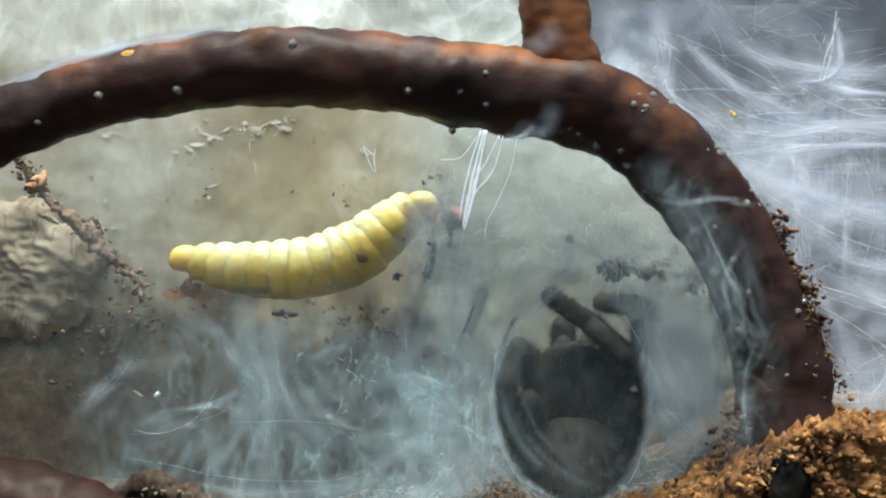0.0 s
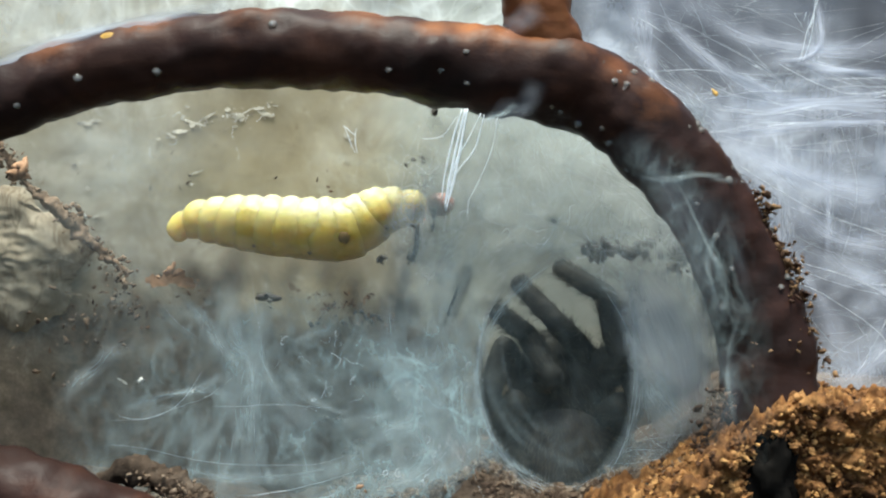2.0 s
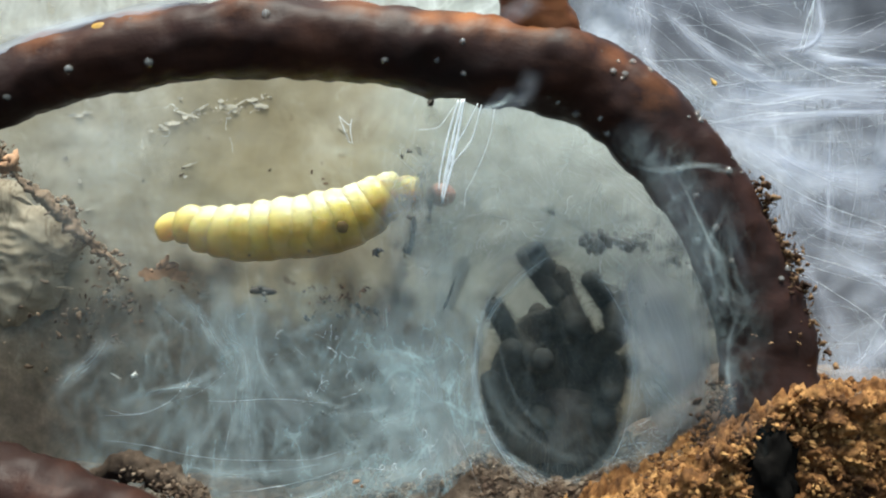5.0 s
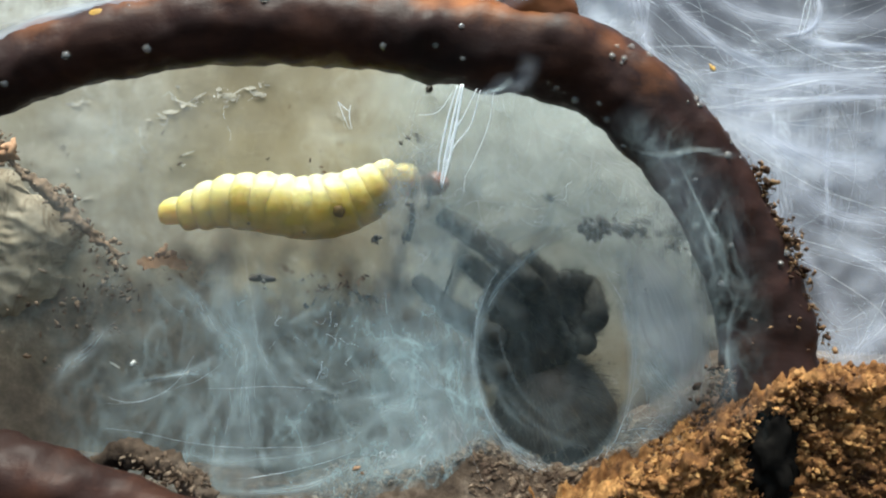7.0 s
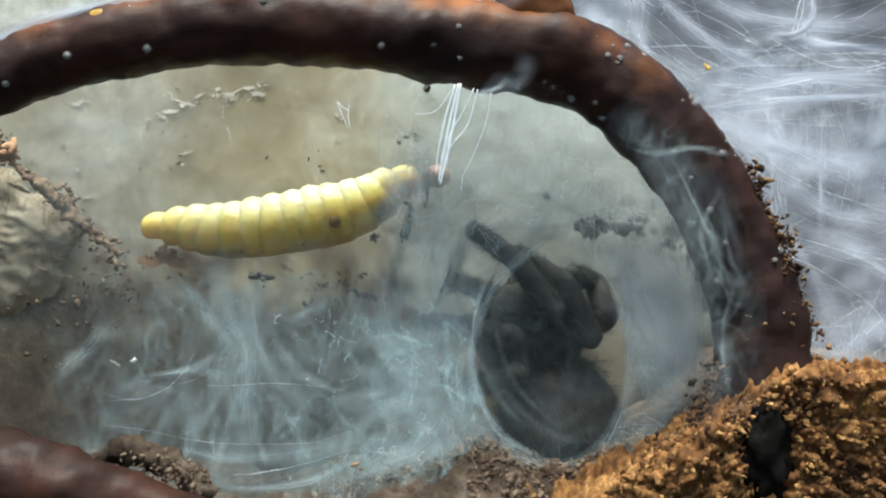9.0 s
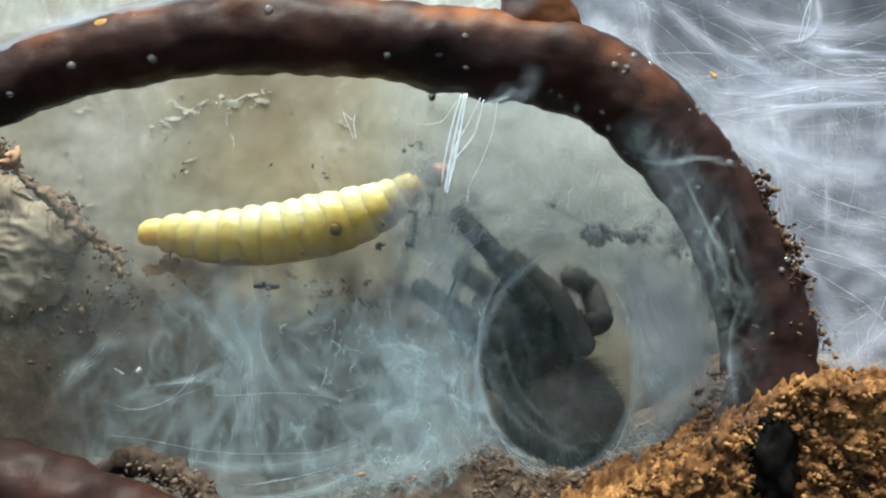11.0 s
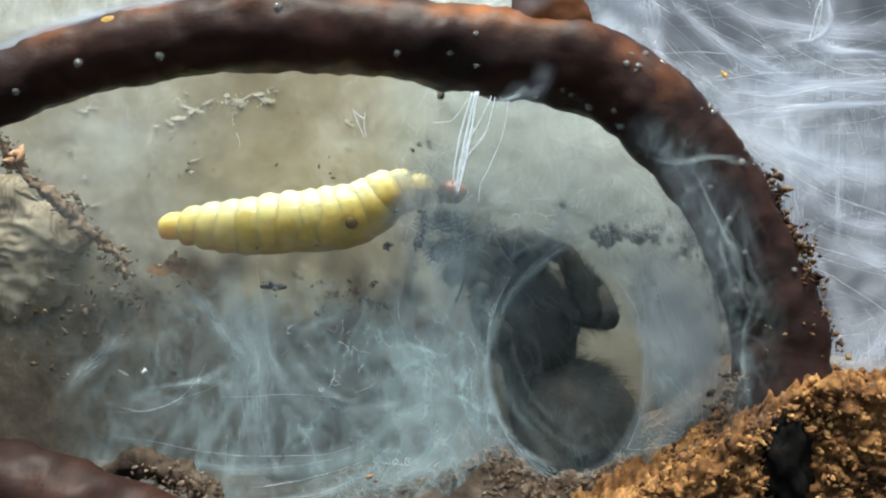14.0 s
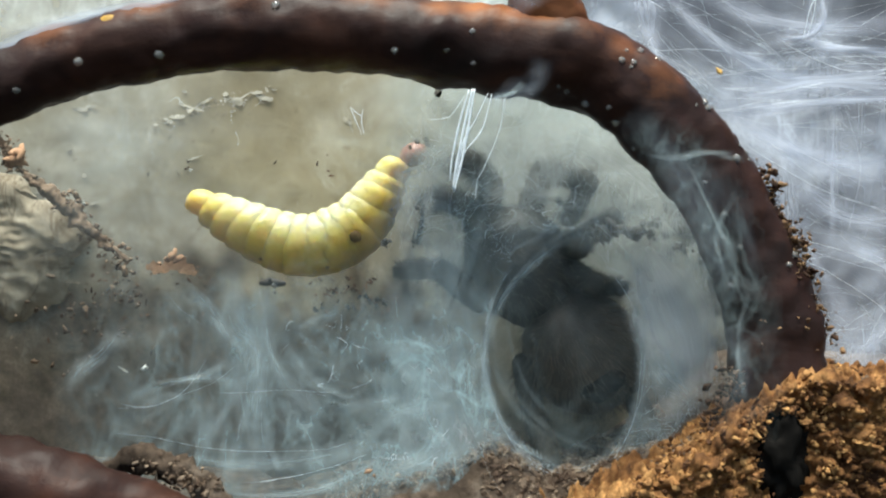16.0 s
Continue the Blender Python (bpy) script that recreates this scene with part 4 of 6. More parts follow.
def fur(n, size, rnd, long, thick, keep=lambda p: True):
    """Short bristles standing out of an egg-shaped body."""
    out = []
    for _ in range(n):
        d = np.array([rnd.gauss(0, 1) for _ in range(3)])
        d /= np.linalg.norm(d)
        if not keep(d):
            continue
        p = d * np.array(size)
        w = d / np.array(size)
        w /= np.linalg.norm(w)
        w = w + np.array([-0.9, 0, 0]) + np.array([rnd.gauss(0, 0.2) for _ in range(3)])
        w /= np.linalg.norm(w)
        el = long * rnd.uniform(0.5, 1.2)
        out.append(tube(np.array([p * 0.97, p + w * el * 0.5, p + w * el]), [thick, thick * 0.8, thick * 0.2], 3))
    return join(out)


def leg_piece(length, r0, r1, tip):
    """One leg piece with rounded ends that reach into its neighbours at the joints."""
    s = np.linspace(0, 1, 15)
    c, rr = [], []
    for k in (0.05, 0.5, 0.85):
        c.append(-r0 * math.sqrt(1 - k * k) * 0.8)
        rr.append(r0 * k)
    for q in s:
        c.append(q * length)
        rr.append((r0 + (r1 - r0) * q) * (1 + 0.07 * math.sin(math.pi * q)))
    for k in (0.85, 0.5, 0.05):
        c.append(length + r1 * math.sqrt(1 - k * k) * (0.6 if tip else 0.8))
        rr.append(r1 * k)
    return tube(np.array([(x, 0, 0) for x in c]), rr, 16, 0.1, 1.8, r0)


def spider():
    root = tagged(new("spider"), "dark grey hairy young tarantula crouching in its burrow", "spider")
    rnd = random.Random(11)
    v, f = ball((0, 0, 0), (4.9, 4.0, 2.5), 24, 36, 0.12, 2.6, 3)
    body = part("front_body", from_np("front_body", v, f, SPIDER), root)
    v, f = fur(1500, (4.9, 4.0, 2.5), rnd, 0.9, 0.014)
    part("bristles", from_np("bristles", v, f, HAIR), body, "dull brown bristles")
    for s in (-1, 1):
        v, f = ball((3.9, s * 0.9, -1.0), (1.3, 0.85, 0.9), 10, 14, 0.05)
        part("fang_base", from_np("fang_base", v, f, SPIDER), body)
    v, f = ball((0, 0, 0), (5.0, 4.6, 3.8), 20, 32, 0.05, 1.4, 5)
    rear = part("abdomen", from_np("abdomen", v, f, FUR), root)
    v, f = fur(2200, (5.0, 4.6, 3.8), rnd, 1.3, 0.016)
    part("bristles", from_np("bristles", v, f, HAIR), rear, "pale brown bristles")
    v, f = ball((-2.3, 0.5, 3.1), (1.1, 1.8, 0.9), 10, 16, 0.25)
    part("dark_patch", from_np("dark_patch", v, f, PATCH), rear, "black patch of bristles")
    v, f = ball((5.2, 0, -0.2), (2.6, 1.7, 1.5), 10, 16, 0.1)
    part("waist", from_np("waist", v, f, SPIDER), rear)
    meshes = []
    for k, (name, r0, r1) in enumerate((("femur", 0.9, 0.88), ("tibia", 0.88, 0.8), ("tarsus", 0.8, 0.6))):
        v, f = leg_piece(LEN[k], r0, r1, k == 2)
        hair = []
        for _ in range(1500):
            a, x = rnd.uniform(0, 6.283), rnd.uniform(0.1, LEN[k] * 0.97)
            w = np.array([rnd.uniform(0.5, 1.6), math.cos(a), math.sin(a)])
            w /= np.linalg.norm(w)
            p = np.array([x, math.cos(a) * r1 * 0.9, math.sin(a) * r1 * 0.9])
            el = rnd.uniform(0.15, 0.5) if rnd.random() < 0.75 else rnd.uniform(0.5, 1.2)
            hair.append(tube(np.array([p, p + w * el * 0.5, p + w * el]), [0.014, 0.012, 0.003], 3))
        n = len(f)
        v, f = join([(v, f)] + hair)
        me = from_np(name, v, f, SPIDER)
        me.materials.append(HAIR)
        me.polygons.foreach_set("material_index", [0] * n + [1 if (q - n) // 12 % 3 == 0 else 0 for q in range(n, len(f))])
        meshes.append(me)
    legs = []
    for _ in range(8):
        legs.append([part(nm, me, root) for nm, me in zip(("femur", "tibia", "tarsus"), meshes)])
    return root, body, rear, legs


SPIDER_ROOT, SPIDER_BODY, SPIDER_REAR, SPIDER_LEGS = spider()

# ---------- silk ----------


def felt(name, xr, zr, y, dens, turns, label, seed, cover=1.0, thick=0.011, ripple=0.5):
    """Fine silk fibres laid at random, as many in each place as the web is thick there."""
    rs = np.random.RandomState(seed)
    step, k = 0.5, 16
    xs, zs = np.arange(xr[0], xr[1], step), np.arange(zr[0], zr[1], step)
    field = np.clip(np.array([[dens(x, z) for x in xs] for z in zs]), 0, 1)
    long = 7.0
    n = int(cover * field.sum() * step * step / (2 * thick * long))
    cells = rs.choice(field.size, n, p=(field / field.sum()).ravel())
    cx, cz = xs[cells % len(xs)] + rs.uniform(0, step, n), zs[cells // len(xs)] + rs.uniform(0, step, n)
    way = np.array(turns)[rs.randint(len(turns), size=n)] + rs.normal(0, 0.35, n)
    bend, phase = rs.normal(0, 0.09, n), rs.uniform(0, 6.28, n)
    size = long * rs.uniform(0.5, 1.5, n)
    s = np.linspace(-0.5, 0.5, k)[None, :] * size[:, None]
    ang = way[:, None] + bend[:, None] * s + 0.25 * np.sin(s * 0.9 + phase[:, None])
    ds = (size / (k - 1))[:, None]
    px, pz = np.cumsum(np.cos(ang) * ds, 1), np.cumsum(np.sin(ang) * ds, 1)
    px += cx[:, None] - px[:, [k // 2]]
    pz += cz[:, None] - pz[:, [k // 2]]
    ix = np.clip(((px - xr[0]) / step).astype(int), 0, len(xs) - 1)
    iz = np.clip(((pz - zr[0]) / step).astype(int), 0, len(zs) - 1)
    d = field[iz, ix]
    r = thick * np.clip(d / 0.06, 0, 1.0) * rs.choice((0.6, 0.9, 1.0, 1.6), n)[:, None]
    r[:, 0] = r[:, -1] = 0.0008
    py = y + ripple * np.sin(px * 0.35 + seed) * np.cos(pz * 0.3) + rs.normal(0, 0.12, n)[:, None]
    c = np.stack([px, py, pz], 2)
    nx, nz_ = -np.sin(ang), np.cos(ang)
    rings = []
    for a in (0.5, 2.6, 4.7):
        off = np.stack([nx * math.cos(a), np.full_like(nx, math.sin(a)), nz_ * math.cos(a)], 2)
        rings.append(c + off * r[:, :, None])
    v = np.stack(rings, 2).reshape(-1, 3)
    base = (np.arange(n)[:, None] * k + np.arange(k - 1)[None, :])
    keep = (d[:, :-1] > 0.03) & (d[:, 1:] > 0.03)
    base = base[keep] * 3
    quads = np.concatenate([np.stack([base + j, base + (j + 1) % 3, base + 3 + (j + 1) % 3, base + 3 + j], 1) for j in range(3)])
    me = from_np(name, v, quads.tolist(), THREAD)
    return tagged(part(name, me), label, "spider web", kind="stuff")


def sheet(name, xr, zr, y, dens, material, label, step=0.42, ripple=0.5, seed=0.0):
    xs, zs = np.arange(xr[0], xr[1], step), np.arange(zr[0], zr[1], step)
    v, f = grid(xs, zs, lambda x, z: (x, y + ripple * nz(x, z, seed, 0.18) + 0.3 * ripple * nz(x, z, seed, 0.8), z))
    d = np.array([dens(p[0], p[2]) for p in v])
    f = [q for q in f if max(d[i] for i in q) > 0.012]
    me = from_np(name, v, f, material)
    at = me.attributes.new("thickness", "FLOAT", "POINT")
    at.data.foreach_set("value", np.clip(d, 0, 1))
    return tagged(part(name, me), label, "spider web", kind="stuff")


def blob(x, z, c, rx, rz):
    return math.exp(-((x - c[0]) / rx) ** 2 - ((z - c[1]) / rz) ** 2)


HOLE_C, HOLE_A, HOLE_B = (7.95, -7.25), 5.5, 8.2


def hole(x, z):
    """0 at the middle of the burrow's mouth, 1 at its rim."""
    dx, dz = x - HOLE_C[0], z - HOLE_C[1]
    a = radians(6)
    dx, dz = dx * math.cos(a) + dz * math.sin(a), -dx * math.sin(a) + dz * math.cos(a)
    return math.hypot(dx / HOLE_A, dz / HOLE_B)


VEIL = list(zip([(8.62, 6.94), (-1.84, 5.7), (0.51, 0.45), (-1.1, -7.24), (-13.59, -8.03), (-18.39, -11.24), (-6.74, -13.28), (0.12, -13.3), (16.16, -4.82), (-9.18, 5.68), (-22.42, 7.26)],
                ((9, 5.5, 0.34), (2.0, 9, 0.4), (5, 5, 0.06), (5, 7, 0.14), (6, 7, 0.12), (9, 3.5, 0.08), (11, 5, 0.1), (3, 4, 0.15), (3.4, 8, 0.85), (4, 3, 0.05), (4, 4, 0.12))))


WORN = (3.8, 1.2)


def worn(x, z):
    """Where the spider has worn the veil thin above the burrow's mouth."""
    return 1 - 0.5 * blob(x, z, WORN, 6.0, 6.5)


def veil_density(x, z):
    d = sum(a * blob(x, z, c, rx, rz) for c, (rx, rz, a) in VEIL)
    d += 0.09 * step01(-6, 0, x)
    d *= worn(x, z)
    h = hole(x, z)
    inside = step01(1.02, 0.93, h)
    d *= 1 - inside
    d += 0.05 * math.exp(-((h - 1.04) / 0.055) ** 2) * (0.5 + 0.5 * step01(4, -6, x - HOLE_C[0]))
    return max(0.0, d * (0.8 + 0.5 * nz(x, z, 4, 0.35)) * step01(21, 18, x) - 0.05)


sheet("web_veil", (-26, 20), (-17.5, 13), 4.6, lambda x, z: max(0.0, veil_density(x, z) - 0.06), SILK, "thin grey white sheet of silk spun over the burrow")
felt("web_felt", (-26, 20), (-17.5, 13), 4.9, lambda x, z: min(0.055, veil_density(x, z)) * (1 - 0.75 * step01(2, -3, z) * step01(5, 2, x)), (0.3, 1.2, 2.0, 2.7, 1.57), "fine grey white silk fibres spun over the burrow", 3, 1.0, 0.0036)


def low_density(x, z):
    d = 0.22 * step01(1.5, -6, z + 1.5 * nz(x, z, 40, 0.2)) * step01(-29, -22, x) * step01(5.5, 1.5, x)
    d += 0.2 * step01(-5, -1, x) * step01(5, 1.5, x) * step01(9, 3, z)
    return max(0.0, d * (1 - step01(1.06, 0.98, hole(x, z))) * (0.85 + 0.5 * nz(x, z, 44, 0.25)))


sheet("web_wisps", (-30, 6), (-18, 9), 4.3, low_density, WISP, "smoky bluish grey wisps of silk over the soil", 0.4, 0.6, 5.0)
sheet("web_wisps", (-30, 6), (-18, 4), 6.4, lambda x, z: 0.6 * low_density(x + 0.7, z), WISP, "smoky bluish grey wisps of silk over the soil", 0.5, 0.9, 15.0)


def high_density(x, z):
    d = 0.05 * step01(-2, 3, z) * step01(17, 12, x) * step01(-32, -26, x) + 0.09 * blob(x, z, (-24, 9.5), 4.5, 4) + 0.14 * blob(x, z, (3, 4), 6, 6) + 0.12 * blob(x, z, (9.5, 5), 6, 5)
    # Above the branch the white is added to paint the wall's stronger light.
    d += 0.5 * step01(14.5, 18, z) * step01(8, 2, x)
    return d * (1 - 0.8 * blob(x, z, (-11, 4), 8, 3.5))


sheet("web_wisps", (-42, 18), (-4, 27), 7.0, high_density, WISP_SOFT, "faint white silk wisps and painted brightness before the burrow wall", 0.5, 0.6, 25.0)
sheet("web_wisps", (1, 15), (-17, 3), 5.2, lambda x, z: 0.055 * step01(1.02, 0.9, hole(x, z)), WISP, "faint wisps of silk across the burrow mouth", 0.4, 0.5, 35.0)


LARVA_MID, HUSK_MID = (-11.59, 2.45), (-29.19, 2.43)


def haze_density(x, z):
    ridge = 1 - 2.2 * abs(nz(x, z, 21, 0.28))
    d = 0.36 * step01(-7, 0, x) * step01(19.5, 16, x) * worn(x, z)
    d += (0.08 + 0.14 * ridge) * step01(0, -9, z) * step01(-26, -20, x) * step01(6, 1, x)
    d += 0.05 * blob(x, z, LARVA_MID, 12, 4) + 0.06 * blob(x, z, HUSK_MID, 9, 7)
    h = hole(x, z)
    inside = step01(1.02, 0.96, h)
    return max(0.0, d * (1 - inside) + inside * (0.04 + 0.07 * step01(-1.5, -5, x - HOLE_C[0]) + 0.035 * step01(-3.5, -8, z - HOLE_C[1]) + 0.03 * nz(x, z, 30, 0.3)))


sheet("web_haze", (-34, 20), (-17.5, 13), 5.6, haze_density, HAZE, "thin smooth greenish grey silk film over the burrow", 0.3)


def curtain_density(x, z):
    edge = 11 + max(0, (14 - z)) * 0.55
    return (0.2 + 0.32 * nz(x, z, 8, 0.14)) * step01(edge - 3, edge + 4, x) + 0.55 * blob(x, z, (12.3, 17.5), 2.2, 4)


sheet("web_curtain", (8, 40), (-14, 22), 6.5, curtain_density, SILK_LOOSE, "bluish white tangled silk curtain beside the branch", 0.5, 1.5, 3.0)
felt("web_felt", (8, 46), (-16, 26), 12, lambda x, z: curtain_density(x, z) * 0.5, (2.6, 0.1, 2.3, 2.9), "bluish white silk fibres tangled beside the branch", 13, 0.3, 0.006, 1.5)
sheet("web_curtain", (8, 42), (-15, 24), 5.6, lambda x, z: 0.5 * curtain_density(x, z), WISP_LONG, "smoky bluish sheets of silk beside the branch", 0.5, 1.2, 23.0)
sheet("web_curtain", (8, 46), (-16, 26), 15, lambda x, z: max(0.0, curtain_density(x, z) * 0.7 - 0.05), SILK_LOOSE, "bluish white tangled silk curtain beside the branch", 0.6, 2.0, 13.0)


def strands(name, runs, material, label, seed, share=0.6):
    """runs: start, end, how many, how far they spread at either end, thickness, sag."""
    rnd = random.Random(seed)
    out = []
    for a, b, n, sa, sb, thick, sag in runs:
        far = np.linalg.norm(np.array(b) - np.array(a))
        for _ in range(max(1, int(n * share))):
            p = np.array(a) + np.array([rnd.gauss(0, sa), rnd.gauss(0, sa * 0.5), rnd.gauss(0, sa)])
            q = np.array(b) + np.array([rnd.gauss(0, sb), rnd.gauss(0, sb * 0.5), rnd.gauss(0, sb)])
            lo, hi = (0.0, 1.0) if rnd.random() < 0.4 else sorted((rnd.random(), rnd.random()))
            bow = np.array([rnd.gauss(0, 0.05 * far), 0, rnd.gauss(0, 0.05 * far) - sag * rnd.uniform(0.2, 1)])
            k = rnd.uniform(0, 90)
            pts = []
            for t in np.linspace(lo, hi, 8):
                w = np.array([nz(k, t * 3), 0.3 * nz(k, t * 3, 4), nz(k, t * 3, 8)]) * 0.035 * far
                pts.append(p + (q - p) * t + bow * 4 * t * (1 - t) + w)
            c = spline(pts, 22)
            th = thick * rnd.choice((0.2, 0.2, 0.3, 0.3, 0.6)) * np.interp(np.linspace(0, 1, 22), [0, 0.2, 0.8, 1], [0.4, 1, 1, 0.4])
            out.append(tube(c, th, 4))
    v, f = join(out)
    return tagged(part(name, from_np(name, v, f, material)), label, "spider silk", kind="stuff")


strands("silk_threads", [
    ((-8.15, 12, 11.55), (-6.82, 12, 8.68), 3, 0.1, 0.1, 0.03, 0.0),
    ((-7.26, 12, 10.23), (-7.54, 11, 6.6), 2, 0.1, 0.2, 0.02, 0.0),
    ((-25.47, 13, 13.42), (-25.81, 13, 6.73), 2, 0.1, 0.2, 0.03, 0.0),
    ((-11.01, 12, 6.24), (-11.23, 12, 0.93), 2, 0.2, 0.2, 0.02, 0.0),
    ((-29.58, 13, 11.62), (-21.6, 13, 12.99), 2, 0.3, 0.3, 0.02, 0.0),
], THREAD_WHITE, "thin white silk threads hanging before the wall", 2)
strands("silk_threads", [
    ((-14, 5, 0.43), (-14.21, 4, -10.3), 6, 0.8, 1.2, 0.018, 0.3),
    ((-19.85, 6, -1.6), (-14.61, 4, -7.12), 4, 0.6, 0.8, 0.018, 0.6),
    ((-14.22, 4, -4.74), (-13.64, 3, -16.43), 11, 0.9, 1.6, 0.018, 0.3),
    ((-13.03, 4, -3.94), (-9.06, 4, -11.11), 7, 0.6, 1.4, 0.015, 0.6),
    ((-22.8, 5, -4.8), (-26.05, 4, -8.69), 6, 0.5, 0.5, 0.018, 0.2),
    ((-23.29, 4, -9.89), (-14.21, 4, -8.31), 8, 0.4, 1.2, 0.018, 1.2),
    ((-23.29, 4, -11.87), (-6.67, 4, -11.91), 9, 1.2, 1.6, 0.013, 0.8),
    ((-15.2, 3, -16.03), (-5.82, 3, -14.1), 8, 0.5, 0.8, 0.024, 1.5),
    ((-6.68, 4, -6.33), (-5.08, 4, -8.73), 3, 0.6, 0.6, 0.012, 0.2),
    ((-3.49, 4, -7.93), (0.5, 4, -15.11), 8, 1.4, 1.6, 0.013, 0.6),
    ((-5.87, 4, -15.09), (0.5, 4, -12.72), 8, 0.8, 0.9, 0.018, 0.8),
], THREAD, "fine bluish silk threads strung over the soil", 3, 0.25)
strands("silk_threads", [
    ((18.25, 3, 11.52), (33.64, 6, 12.9), 16, 0.8, 1.2, 0.035, 1.2),
    ((17.85, 3, 9.94), (33.64, 6, 11.24), 10, 0.3, 0.6, 0.035, 0.8),
    ((13.48, 3, 18.22), (25.77, 5, 13.1), 14, 0.5, 0.8, 0.04, 0.4),
    ((13.69, 4, 16.47), (18.53, 4, 11.68), 10, 0.8, 0.6, 0.03, 0.4),
    ((26.2, 4, 20.16), (25.39, 4, 15.73), 8, 0.3, 0.4, 0.05, 0.1),
    ((24.13, 5, 16.35), (34.48, 6, 13.73), 14, 0.8, 1.0, 0.035, 0.5),
    ((27.82, 5, 11.88), (27.62, 5, 0.88), 5, 0.2, 0.5, 0.025, 0.1),
    ((21.35, 4, 7.28), (34.48, 6, 0.9), 12, 1.2, 1.6, 0.03, 0.6),
    ((25.4, 4, 0.86), (34.48, 6, -3.24), 10, 1.2, 1.6, 0.028, 0.6),
    ((28.24, 5, -8.08), (34.48, 6, -4.06), 8, 0.6, 1.2, 0.03, 0.4),
    ((18.37, 8, 18.68), (36.5, 12, 6.35), 22, 2.5, 3.0, 0.025, 0.8),
    ((15.39, 8, 16.13), (37.4, 12, 18.88), 22, 2.0, 3.0, 0.025, 0.8),
], THREAD_WHITE, "bluish white silk threads strung beside the branch", 4)


def band(kind, path, width, amount):
    """A soft band of parallel silk fibres along a path: thickest in the middle, frayed at its sides and ends."""
    name, label, material = kind
    k = RND.uniform(0, 90)
    n, m = 8 + 4 * len(path), 9
    c = spline([np.array(p) + np.array([0, RND.gauss(0, 0.15), 0]) for p in path], n)
    tang = np.gradient(c, axis=0)
    side = np.cross(tang, (0, 1, 0))
    side /= np.linalg.norm(side, axis=1)[:, None]
    verts, thick, across, along = [], [], [], []
    for i in range(n):
        s = i / (n - 1)
        w = width * (0.75 + 0.6 * nz(k, s * 3) + 0.9 * max(0, abs(2 * s - 1) - 0.7))
        for j in range(m):
            u = 2 * j / (m - 1) - 1
            p = c[i] + side[i] * w * u + np.array([0, 0.25 * nz(k, u, s * 5), 0])
            verts.append(p)
            ends = min(1.0, 3.2 * s, 3.2 * (1 - s))
            thick.append(min(1.0, amount * 1.25) * max(0.0, math.exp(-2.6 * u * u) - 0.074) * ends)
            across.append(u * width + k)
            along.append(s * n * 0.25)
    faces = [(i * m + j, i * m + j + 1, (i + 1) * m + j + 1, (i + 1) * m + j) for i in range(n - 1) for j in range(m - 1)]
    me = from_np(name, np.array(verts), faces, material)
    for at, values in (("thickness", thick), ("across", across), ("along", along)):
        me.attributes.new(at, "FLOAT", "POINT").data.foreach_set("value", values)
    tagged(part(name, me), label, "spider web", name.replace("_", " ") + "s")


